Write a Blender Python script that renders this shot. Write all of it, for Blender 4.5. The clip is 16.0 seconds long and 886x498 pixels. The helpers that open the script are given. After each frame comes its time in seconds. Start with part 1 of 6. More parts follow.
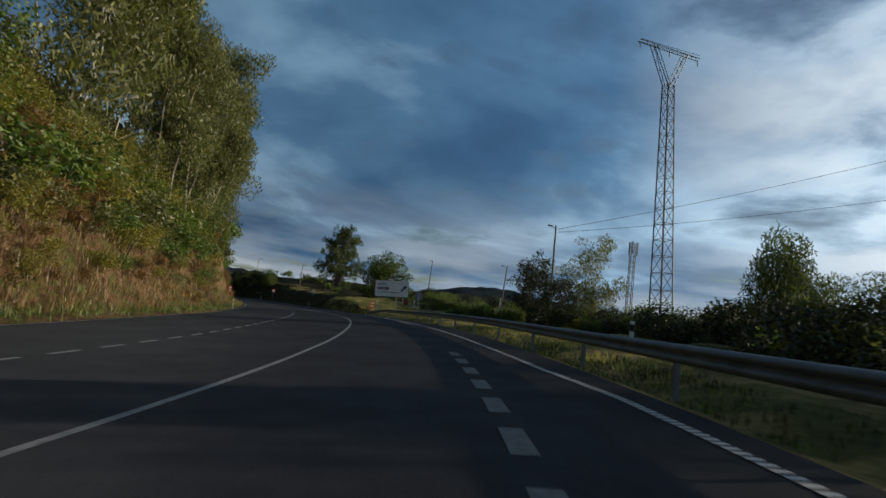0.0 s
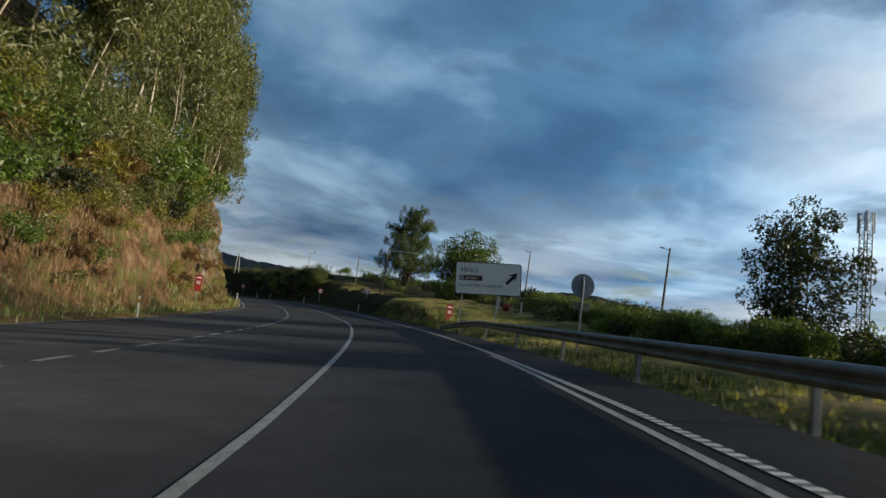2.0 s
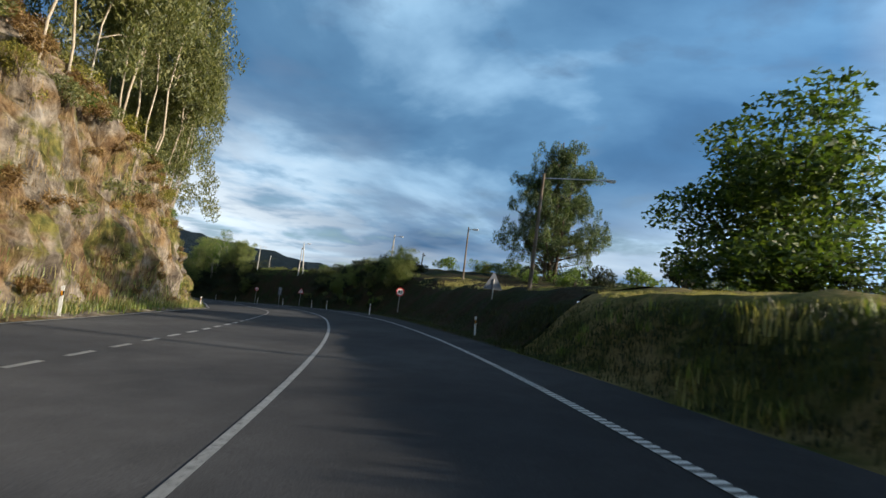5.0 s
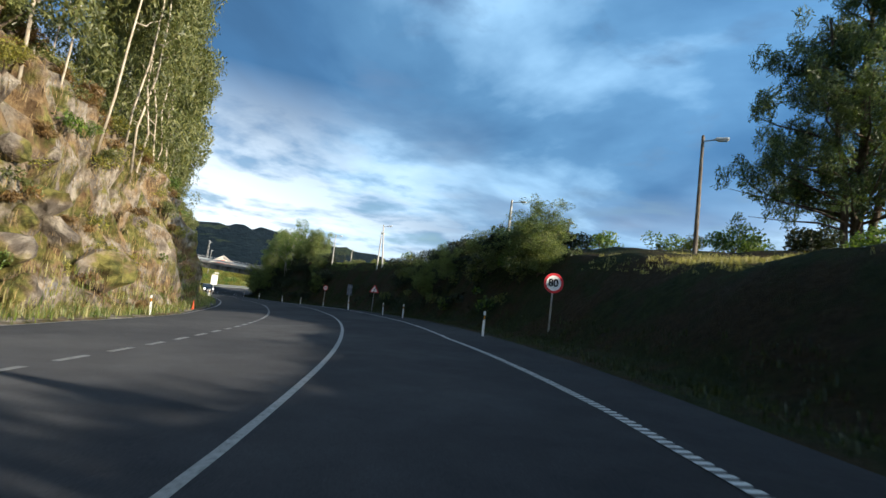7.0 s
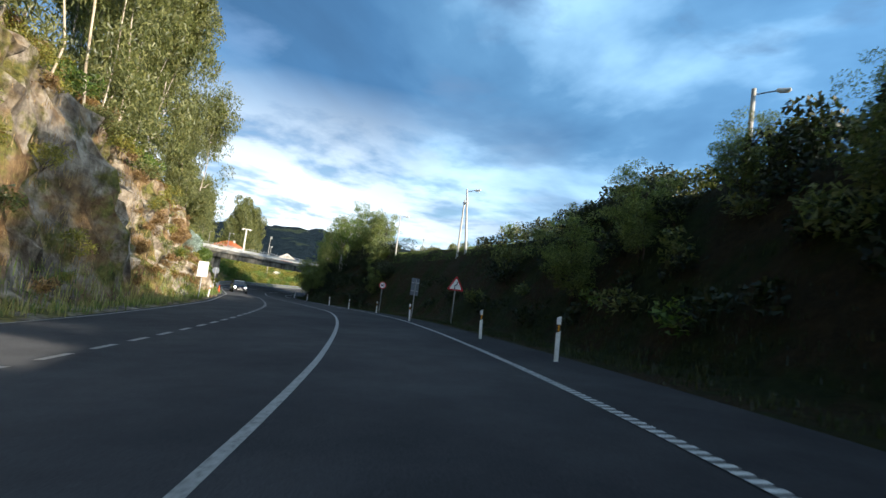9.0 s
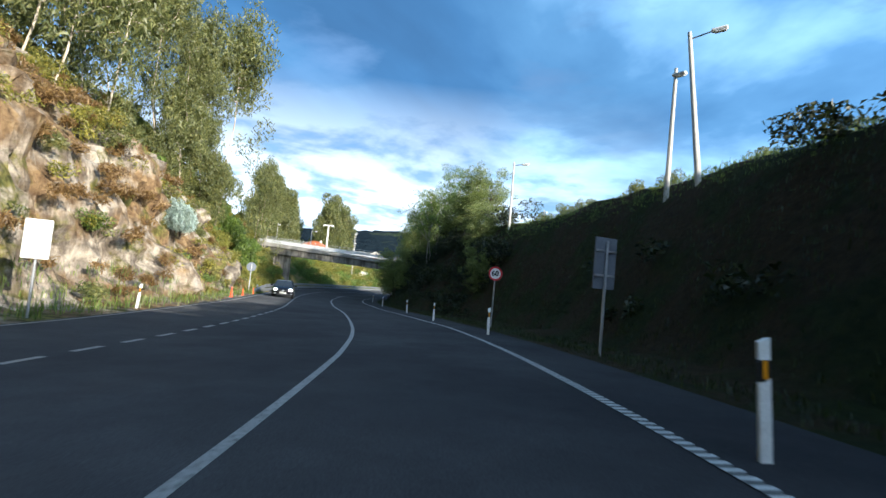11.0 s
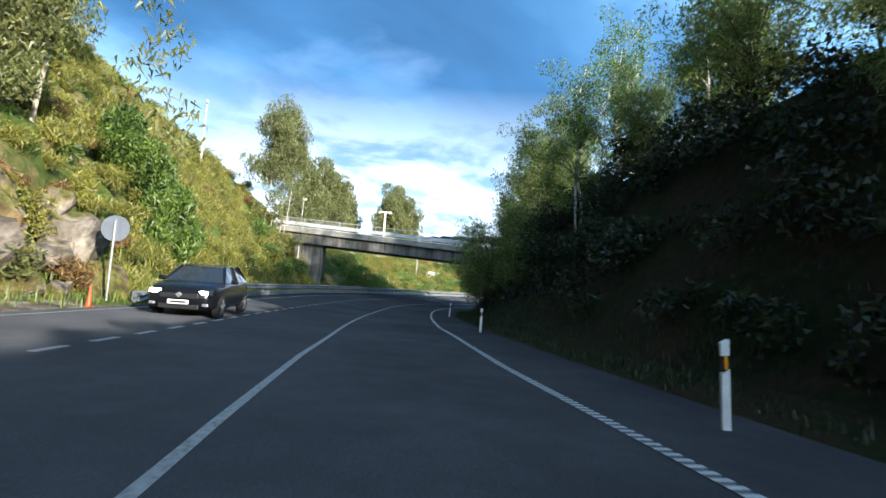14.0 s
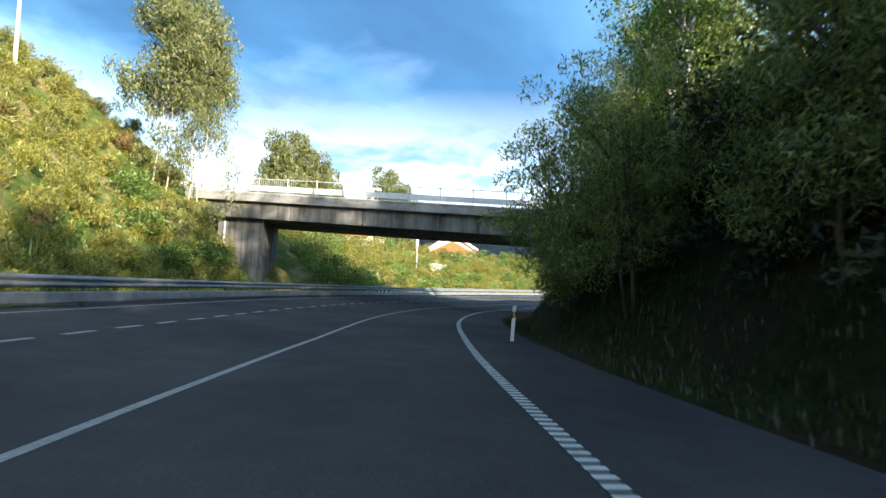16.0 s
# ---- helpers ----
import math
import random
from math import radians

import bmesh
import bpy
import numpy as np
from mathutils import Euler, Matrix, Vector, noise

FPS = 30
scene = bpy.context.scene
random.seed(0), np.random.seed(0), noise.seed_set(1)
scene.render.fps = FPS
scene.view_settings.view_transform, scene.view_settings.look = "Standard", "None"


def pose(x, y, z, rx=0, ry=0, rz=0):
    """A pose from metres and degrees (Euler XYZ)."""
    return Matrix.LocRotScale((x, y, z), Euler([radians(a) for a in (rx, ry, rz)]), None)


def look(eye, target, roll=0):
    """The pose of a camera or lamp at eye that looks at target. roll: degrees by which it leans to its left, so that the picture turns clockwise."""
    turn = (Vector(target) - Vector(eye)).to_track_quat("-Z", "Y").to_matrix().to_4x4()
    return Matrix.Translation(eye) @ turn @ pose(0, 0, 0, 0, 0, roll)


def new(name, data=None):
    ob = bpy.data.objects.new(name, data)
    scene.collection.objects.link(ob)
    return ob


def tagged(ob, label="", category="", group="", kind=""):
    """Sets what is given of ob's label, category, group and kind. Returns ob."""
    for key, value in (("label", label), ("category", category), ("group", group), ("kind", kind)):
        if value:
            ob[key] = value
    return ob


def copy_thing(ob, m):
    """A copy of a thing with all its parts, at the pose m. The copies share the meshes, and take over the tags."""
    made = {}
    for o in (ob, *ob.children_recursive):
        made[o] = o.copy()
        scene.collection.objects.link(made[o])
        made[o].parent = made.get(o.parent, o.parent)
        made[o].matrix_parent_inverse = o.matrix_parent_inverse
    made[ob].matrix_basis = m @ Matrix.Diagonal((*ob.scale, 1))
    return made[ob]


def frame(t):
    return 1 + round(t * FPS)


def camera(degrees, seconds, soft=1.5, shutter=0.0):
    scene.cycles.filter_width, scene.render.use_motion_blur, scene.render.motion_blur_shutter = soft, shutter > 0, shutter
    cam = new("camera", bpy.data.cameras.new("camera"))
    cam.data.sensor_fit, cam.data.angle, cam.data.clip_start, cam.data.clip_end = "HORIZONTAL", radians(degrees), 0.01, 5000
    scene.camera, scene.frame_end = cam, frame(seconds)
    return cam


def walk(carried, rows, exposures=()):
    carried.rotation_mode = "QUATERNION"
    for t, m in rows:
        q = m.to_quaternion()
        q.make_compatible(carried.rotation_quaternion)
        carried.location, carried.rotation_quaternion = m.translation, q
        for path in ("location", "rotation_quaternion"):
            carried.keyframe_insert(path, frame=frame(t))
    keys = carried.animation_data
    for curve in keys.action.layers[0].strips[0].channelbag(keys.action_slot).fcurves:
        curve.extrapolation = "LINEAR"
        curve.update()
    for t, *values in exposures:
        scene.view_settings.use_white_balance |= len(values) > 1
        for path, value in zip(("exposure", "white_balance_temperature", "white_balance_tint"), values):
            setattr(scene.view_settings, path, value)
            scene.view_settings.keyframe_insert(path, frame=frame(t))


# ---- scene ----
# ---- the camera and its drive: seconds, eye, target, roll ----
cam = camera(82.6, 16.0, soft=1.5, shutter=0.12)
PATH = [
    (0, (0.513, -0.409, 1.138), (0.498, 1.574, 1.400), 7.51),
    (0.5, (-0.185, 7.759, 1.291), (-0.285, 9.741, 1.539), 7.91),
    (1, (-1.182, 15.404, 1.377), (-1.357, 17.381, 1.625), 7.87),
    (1.5, (-2.264, 23.026, 1.375), (-2.514, 24.996, 1.615), 7.80),
    (2, (-3.574, 30.612, 1.241), (-3.893, 32.571, 1.485), 8.00),
    (2.5, (-5.294, 37.952, 1.185), (-5.662, 39.903, 1.431), 7.89),
    (3, (-7.015, 44.887, 1.224), (-7.434, 46.828, 1.463), 7.64),
    (3.5, (-8.814, 51.030, 1.016), (-9.291, 52.957, 1.254), 7.93),
    (4, (-10.908, 57.139, 0.932), (-11.453, 59.047, 1.177), 7.92),
    (4.2, (-11.879, 59.568, 0.867), (-12.458, 61.467, 1.113), 7.74),
    (6.3, (-24.420, 84.334, 0.834), (-25.382, 86.076, 1.032), 6.73),
    (6.5, (-25.694, 86.513, 0.820), (-26.691, 88.235, 1.019), 6.96),
    (7, (-29.030, 91.361, 0.689), (-30.099, 93.040, 0.883), 7.02),
    (7.5, (-32.651, 96.175, 0.510), (-33.791, 97.806, 0.710), 7.18),
    (8, (-36.190, 100.394, 0.380), (-37.391, 101.981, 0.574), 6.98),
    (8.5, (-39.837, 104.493, 0.341), (-41.087, 106.044, 0.526), 7.47),
    (9, (-43.584, 108.503, 0.187), (-44.890, 110.008, 0.361), 7.51),
    (9.2, (-45.125, 110.088, 0.152), (-46.452, 111.573, 0.332), 7.38),
    (11.3, (-63.594, 125.676, -0.469), (-65.199, 126.863, -0.335), 5.50),
    (11.5, (-65.441, 126.865, -0.517), (-67.063, 128.027, -0.376), 5.61),
    (12, (-69.951, 129.614, -0.740), (-71.609, 130.724, -0.608), 5.17),
    (12.5, (-74.286, 132.182, -0.959), (-75.971, 133.251, -0.825), 5.00),
    (13, (-78.652, 134.597, -1.188), (-80.356, 135.635, -1.052), 4.84),
    (13.5, (-82.872, 136.739, -1.341), (-84.589, 137.754, -1.201), 4.71),
    (14, (-87.115, 138.725, -1.533), (-88.838, 139.731, -1.400), 4.49),
    (14.5, (-91.965, 140.873, -1.743), (-93.693, 141.869, -1.599), 4.34),
    (15, (-96.810, 143.312, -1.940), (-98.539, 144.305, -1.787), 4.23),
    (15.5, (-101.456, 145.736, -2.142), (-103.175, 146.748, -1.989), 3.85),
    (16, (-105.873, 148.393, -2.362), (-107.592, 149.405, -2.225), 1.95),
]
walk(cam, [(t, look(eye, target, roll)) for t, eye, target, roll in PATH],
     [(0, -0.33, 6600, 10), (2, 0.14, 6600, 10), (4, 0.55, 6700, 11), (7, 0.95, 6250, 9), (9, 1.18, 6250, 9), (12, 1.43, 5600, 8), (14, 1.6, 5700, 8), (16, 1.95, 6200, 8)])

# ---- world, sun ----
SUN_AZ, SUN_EL = radians(-79), radians(15.6)          # azimuth from +y, left positive
sun_dir = Vector((-math.sin(SUN_AZ) * math.cos(SUN_EL), math.cos(SUN_AZ) * math.cos(SUN_EL), math.sin(SUN_EL)))


def build_world():
    w = bpy.data.worlds.new("evening_sky")
    scene.world = w
    w.use_nodes = True
    nt = w.node_tree
    nt.nodes.clear()
    N, L = nt.nodes.new, nt.links.new
    out, bg = N("ShaderNodeOutputWorld"), N("ShaderNodeBackground")
    sky = N("ShaderNodeTexSky")
    sky.sky_type, sky.sun_disc = "NISHITA", False
    sky.sun_elevation, sky.sun_rotation = SUN_EL, -SUN_AZ
    sky.altitude, sky.dust_density = 50, 1.2
    tc = N("ShaderNodeTexCoord")
    sep = N("ShaderNodeSeparateXYZ")
    L(tc.outputs["Generated"], sep.inputs[0])

    def math_node(op, a, b=None, clamp=False):
        n = N("ShaderNodeMath")
        n.operation, n.use_clamp = op, clamp
        for k, v in enumerate((a, b)):
            if v is None:
                continue
            if isinstance(v, (int, float)):
                n.inputs[k].default_value = v
            else:
                L(v, n.inputs[k])
        return n.outputs[0]
    # a cloud layer seen in perspective
    zz = math_node("ADD", math_node("MAXIMUM", sep.outputs["Z"], 0.0), 0.11)
    comb = N("ShaderNodeCombineXYZ")
    L(math_node("DIVIDE", sep.outputs["X"], zz), comb.inputs[0])
    L(math_node("DIVIDE", sep.outputs["Y"], zz), comb.inputs[1])
    n1, n2 = N("ShaderNodeTexNoise"), N("ShaderNodeTexNoise")
    for n, sc, det, ro, di in ((n1, 0.62, 7.0, 0.50, 0.35), (n2, 1.5, 6.0, 0.55, 0.2)):
        L(comb.outputs[0], n.inputs["Vector"])
        n.inputs["Scale"].default_value, n.inputs["Detail"].default_value = sc, det
        n.inputs["Roughness"].default_value, n.inputs["Distortion"].default_value = ro, di
    thick = N("ShaderNodeValToRGB")                   # shade of the cloud from thick to thin
    L(n1.outputs["Fac"], thick.inputs[0])
    e = thick.color_ramp.elements
    e[0].position, e[0].color = 0.30, (0.52, 0.76, 0.98, 1)
    e[1].position, e[1].color = 0.72, (0.042, 0.10, 0.20, 1)
    for p, c in ((0.40, (0.31, 0.54, 0.78, 1)), (0.48, (0.115, 0.265, 0.46, 1)), (0.57, (0.066, 0.172, 0.335, 1))):
        el = thick.color_ramp.elements.new(p)
        el.color = c
    cover = N("ShaderNodeValToRGB")                   # where clear sky shows between the clouds
    L(n2.outputs["Fac"], cover.inputs[0])
    c = cover.color_ramp.elements
    c[0].position, c[0].color = 0.30, (0, 0, 0, 1)
    c[1].position, c[1].color = 0.46, (1, 1, 1, 1)
    skys = N("ShaderNodeMixRGB")
    skys.blend_type = "MULTIPLY"
    skys.inputs[0].default_value = 1
    L(sky.outputs[0], skys.inputs[1])
    skys.inputs[2].default_value = (0.13, 0.15, 0.17, 1)
    # clouds glow towards the low sun
    dot = N("ShaderNodeVectorMath")
    dot.operation = "DOT_PRODUCT"
    L(tc.outputs["Generated"], dot.inputs[0])
    dot.inputs[1].default_value = tuple(sun_dir)
    glow = math_node("POWER", math_node("MAXIMUM", math_node("MULTIPLY_ADD", dot.outputs["Value"], 0.5), 0.0), 3.0)
    glow.node.inputs[0].links[0].from_node.inputs[0].links[0].from_node.inputs[2].default_value = 0.5
    gain = math_node("MULTIPLY_ADD", glow, 1.9)
    gain.node.inputs[2].default_value = 1.2
    lit = N("ShaderNodeMixRGB")
    lit.blend_type = "MULTIPLY"
    lit.inputs[0].default_value = 1
    sun_side = dot.outputs["Value"]
    low = math_node("POWER", math_node("SUBTRACT", 1.0, math_node("MULTIPLY", math_node("MAXIMUM", sep.outputs["Z"], 0.0), 3.2), True), 1.6)
    n3 = N("ShaderNodeTexNoise")                      # brighter, thinner cloud low in the sky
    L(comb.outputs[0], n3.inputs["Vector"])
    n3.inputs["Scale"].default_value, n3.inputs["Detail"].default_value = 0.42, 5.0
    veil = math_node("MULTIPLY", low, math_node("MULTIPLY", math_node("SUBTRACT", n3.outputs["Fac"], 0.38), 4.5, True))
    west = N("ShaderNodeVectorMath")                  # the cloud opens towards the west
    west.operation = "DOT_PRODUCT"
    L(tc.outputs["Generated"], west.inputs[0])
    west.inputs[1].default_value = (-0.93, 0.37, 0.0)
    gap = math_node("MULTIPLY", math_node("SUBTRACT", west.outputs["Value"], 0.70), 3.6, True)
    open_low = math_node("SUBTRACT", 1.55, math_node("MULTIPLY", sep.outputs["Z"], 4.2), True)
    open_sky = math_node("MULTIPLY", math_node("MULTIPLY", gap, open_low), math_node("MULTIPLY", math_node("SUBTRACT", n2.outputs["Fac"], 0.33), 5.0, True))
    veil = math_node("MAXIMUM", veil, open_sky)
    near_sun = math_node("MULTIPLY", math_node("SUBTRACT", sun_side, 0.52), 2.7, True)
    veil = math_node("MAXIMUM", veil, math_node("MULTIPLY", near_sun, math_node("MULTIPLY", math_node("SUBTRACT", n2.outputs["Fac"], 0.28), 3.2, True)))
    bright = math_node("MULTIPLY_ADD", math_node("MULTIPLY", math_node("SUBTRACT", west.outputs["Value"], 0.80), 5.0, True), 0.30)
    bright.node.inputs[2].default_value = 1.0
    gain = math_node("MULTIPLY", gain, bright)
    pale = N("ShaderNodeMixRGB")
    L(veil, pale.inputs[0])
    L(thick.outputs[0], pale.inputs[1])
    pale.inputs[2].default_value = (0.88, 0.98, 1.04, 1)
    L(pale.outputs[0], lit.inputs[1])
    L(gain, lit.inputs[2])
    mix = N("ShaderNodeMixRGB")
    L(cover.outputs[0], mix.inputs[0])
    L(skys.outputs[0], mix.inputs[1])
    L(lit.outputs[0], mix.inputs[2])
    over = math_node("SUBTRACT", 1.0, math_node("MULTIPLY", math_node("MULTIPLY", math_node("SUBTRACT", sep.outputs["Z"], 0.52), 4.0, True), 0.3))
    zenith_dim = N("ShaderNodeMixRGB")                      # the unseen sky overhead is dimmed to darken the shaded road
    zenith_dim.blend_type = "MULTIPLY"
    zenith_dim.inputs[0].default_value = 1
    L(mix.outputs[0], zenith_dim.inputs[1])
    L(over, zenith_dim.inputs[2])
    L(zenith_dim.outputs[0], bg.inputs[0])
    bg.inputs[1].default_value = 0.48
    L(bg.outputs[0], out.inputs[0])


build_world()
lamp = bpy.data.lights.new("sun", "SUN")
lamp.energy, lamp.angle, lamp.color = 5.0, radians(0.6), (1.0, 0.86, 0.66)
sun = new("sun", lamp)
sun.matrix_world = look(sun_dir * 100, (0, 0, 0))


# ---- materials ----
def material(name, rough=0.8, metal=0.0, spec=0.3):
    m = bpy.data.materials.new(name)
    m.use_nodes = True
    b = m.node_tree.nodes["Principled BSDF"]
    b.inputs["Roughness"].default_value, b.inputs["Metallic"].default_value = rough, metal
    b.inputs["Specular IOR Level"].default_value = spec
    return m, m.node_tree, b


def noise_node(nt, scale, detail=5.0, rough=0.55, coord="Object", stretch=None):
    tc = nt.nodes.new("ShaderNodeTexCoord")
    n = nt.nodes.new("ShaderNodeTexNoise")
    src = tc.outputs[coord]
    if stretch:
        mp = nt.nodes.new("ShaderNodeMapping")
        mp.inputs["Scale"].default_value = stretch
        nt.links.new(src, mp.inputs[0])
        src = mp.outputs[0]
    nt.links.new(src, n.inputs["Vector"])
    n.inputs["Scale"].default_value, n.inputs["Detail"].default_value, n.inputs["Roughness"].default_value = scale, detail, rough
    return n.outputs["Fac"]


def ramp(nt, fac, stops):
    r = nt.nodes.new("ShaderNodeValToRGB")
    nt.links.new(fac, r.inputs[0])
    el = r.color_ramp.elements
    el[0].position, el[0].color = stops[0][0], (*stops[0][1], 1)
    el[1].position, el[1].color = stops[-1][0], (*stops[-1][1], 1)
    for p, c in stops[1:-1]:
        el.new(p).color = (*c, 1)
    return r.outputs[0]


def mixed(nt, fac, a, b, mode="MIX"):
    m = nt.nodes.new("ShaderNodeMixRGB")
    m.blend_type = mode
    for k, v in enumerate((fac, a, b)):
        if isinstance(v, (int, float)):
            m.inputs[k].default_value = v
        elif isinstance(v, tuple):
            m.inputs[k].default_value = (*v, 1)
        else:
            nt.links.new(v, m.inputs[k])
    return m.outputs[0]


def bump(nt, b, height, strength, dist):
    n = nt.nodes.new("ShaderNodeBump")
    n.inputs["Strength"].default_value, n.inputs["Distance"].default_value = strength, dist
    nt.links.new(height, n.inputs["Height"])
    nt.links.new(n.outputs[0], b.inputs["Normal"])


def plain(name, col, rough=0.6, metal=0.0, var=0.18, scale=6.0, spec=0.3, bumps=0.0):
    """Paint, metal, concrete: one colour with wear at two scales."""
    m, nt, b = material(name, rough, metal, spec)
    dark = tuple(c * (1 - var) for c in col)
    light = tuple(min(1, c * (1 + var * 0.6)) for c in col)
    base = ramp(nt, noise_node(nt, scale), [(0.3, dark), (0.7, light)])
    fine = ramp(nt, noise_node(nt, scale * 9, 3), [(0.35, (0.85, 0.85, 0.85)), (0.65, (1, 1, 1))])
    nt.links.new(mixed(nt, 1.0, base, fine, "MULTIPLY"), b.inputs["Base Color"])
    if bumps:
        bump(nt, b, noise_node(nt, scale * 4), bumps, 0.02)
    return m


def asphalt():
    m, nt, b = material("asphalt", 0.9, 0, 0.05)
    big = ramp(nt, noise_node(nt, 0.22, 6, 0.6), [(0.35, (0.030, 0.032, 0.037)), (0.65, (0.049, 0.051, 0.056))])
    grain = ramp(nt, noise_node(nt, 70, 2), [(0.3, (0.62, 0.62, 0.62)), (0.72, (1.28, 1.28, 1.28))])
    patch = ramp(nt, noise_node(nt, 1.7, 4), [(0.40, (0.9, 0.9, 0.9)), (0.62, (1.06, 1.06, 1.06))])
    col = mixed(nt, 1.0, mixed(nt, 1.0, big, grain, "MULTIPLY"), patch, "MULTIPLY")
    nt.links.new(col, b.inputs["Base Color"])
    nt.links.new(ramp(nt, noise_node(nt, 0.5, 4), [(0.3, (0.78,) * 3), (0.7, (0.95,) * 3)]), b.inputs["Roughness"])
    b.inputs["Diffuse Roughness"].default_value = 1.0
    bump(nt, b, noise_node(nt, 90, 2), 0.35, 0.01)
    return m


def road_paint():
    m, nt, b = material("road_paint", 0.6, 0, 0.3)
    col = ramp(nt, noise_node(nt, 14, 6, 0.7), [(0.32, (0.075, 0.075, 0.076)), (0.46, (0.20, 0.20, 0.197)), (0.72, (0.32, 0.32, 0.315))])
    nt.links.new(col, b.inputs["Base Color"])
    return m


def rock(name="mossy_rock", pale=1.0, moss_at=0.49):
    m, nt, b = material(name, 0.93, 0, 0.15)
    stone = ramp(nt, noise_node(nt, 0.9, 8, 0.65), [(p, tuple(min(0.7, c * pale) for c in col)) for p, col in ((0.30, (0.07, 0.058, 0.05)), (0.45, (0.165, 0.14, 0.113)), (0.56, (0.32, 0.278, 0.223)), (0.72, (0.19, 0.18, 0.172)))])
    rust = ramp(nt, noise_node(nt, 2.4, 6, 0.6), [(0.35, (0.11, 0.068, 0.036)), (0.65, (0.255, 0.175, 0.092))])
    where = ramp(nt, noise_node(nt, 0.33, 5, 0.6), [(0.47, (0, 0, 0)), (0.57, (1, 1, 1))])
    moss = ramp(nt, noise_node(nt, 3.5, 5), [(0.35, (0.055, 0.06, 0.018)), (0.65, (0.17, 0.15, 0.045))])
    wmoss = ramp(nt, noise_node(nt, 0.6, 6, 0.65), [(moss_at, (0, 0, 0)), (moss_at + 0.09, (1, 1, 1))])
    vein = ramp(nt, noise_node(nt, 2.0, 8, 0.7, stretch=(1, 1, 0.3)), [(0.42, (0.55, 0.52, 0.5)), (0.55, (1.1, 1.1, 1.1))])
    col = mixed(nt, where, stone, rust)
    col = mixed(nt, wmoss, col, moss)
    nt.links.new(mixed(nt, 1.0, col, vein, "MULTIPLY"), b.inputs["Base Color"])
    bump(nt, b, noise_node(nt, 5, 9, 0.7), 0.9, 0.18)
    return m


def earth():
    m, nt, b = material("red_earth", 0.95, 0, 0.1)
    base = ramp(nt, noise_node(nt, 1.3, 8, 0.65), [(0.3, (0.07, 0.04, 0.021)), (0.5, (0.155, 0.094, 0.049)), (0.68, (0.265, 0.184, 0.107))])
    root = ramp(nt, noise_node(nt, 5.0, 7, 0.7, stretch=(1, 1, 0.25)), [(0.38, (0.5, 0.45, 0.4)), (0.6, (1.1, 1.1, 1.1))])
    moss = ramp(nt, noise_node(nt, 0.7, 6, 0.65), [(0.50, (0, 0, 0)), (0.62, (1, 1, 1))])
    nt.links.new(mixed(nt, moss, mixed(nt, 1.0, base, root, "MULTIPLY"), (0.09, 0.10, 0.03)), b.inputs["Base Color"])
    bump(nt, b, noise_node(nt, 6, 9, 0.75), 0.9, 0.15)
    return m


def stained():
    """Old concrete with dark streaks running down and blotches of dirt."""
    m, nt, b = material("stained_concrete", 0.92, 0, 0.15)
    base = ramp(nt, noise_node(nt, 0.7, 7, 0.65), [(0.3, (0.10, 0.095, 0.085)), (0.6, (0.215, 0.205, 0.19))])
    streak = ramp(nt, noise_node(nt, 2.2, 6, 0.65, stretch=(1, 1, 0.08)), [(0.36, (0.30, 0.29, 0.28)), (0.58, (1.05, 1.05, 1.05))])
    nt.links.new(mixed(nt, 0.85, base, mixed(nt, 1.0, base, streak, "MULTIPLY")), b.inputs["Base Color"])
    bump(nt, b, noise_node(nt, 14, 7, 0.7), 0.4, 0.02)
    return m


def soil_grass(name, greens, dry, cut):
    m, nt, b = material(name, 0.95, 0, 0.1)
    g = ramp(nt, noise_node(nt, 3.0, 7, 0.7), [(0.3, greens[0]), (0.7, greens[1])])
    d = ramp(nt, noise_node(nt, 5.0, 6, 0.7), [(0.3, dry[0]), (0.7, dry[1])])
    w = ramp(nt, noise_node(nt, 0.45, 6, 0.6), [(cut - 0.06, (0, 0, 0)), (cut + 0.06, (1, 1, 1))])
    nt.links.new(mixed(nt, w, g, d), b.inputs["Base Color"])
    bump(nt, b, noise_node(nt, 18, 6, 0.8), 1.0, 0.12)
    return m


def woodland():
    """Wooded land seen from afar: crowns, clearings and fields, the wood painted haze-blue."""
    m, nt, b = material("hazed_wooded_land", 0.95, 0, 0.05)
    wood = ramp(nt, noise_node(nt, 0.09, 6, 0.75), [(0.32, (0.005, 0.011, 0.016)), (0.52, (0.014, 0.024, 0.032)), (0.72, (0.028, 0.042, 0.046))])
    field = ramp(nt, noise_node(nt, 0.3, 5, 0.7), [(0.3, (0.03, 0.045, 0.03)), (0.7, (0.06, 0.075, 0.045))])
    where = ramp(nt, noise_node(nt, 0.008, 4, 0.6), [(0.60, (0, 0, 0)), (0.64, (1, 1, 1))])
    nt.links.new(mixed(nt, where, wood, field), b.inputs["Base Color"])
    bump(nt, b, noise_node(nt, 0.09, 6, 0.75), 1.0, 12.0)
    return m


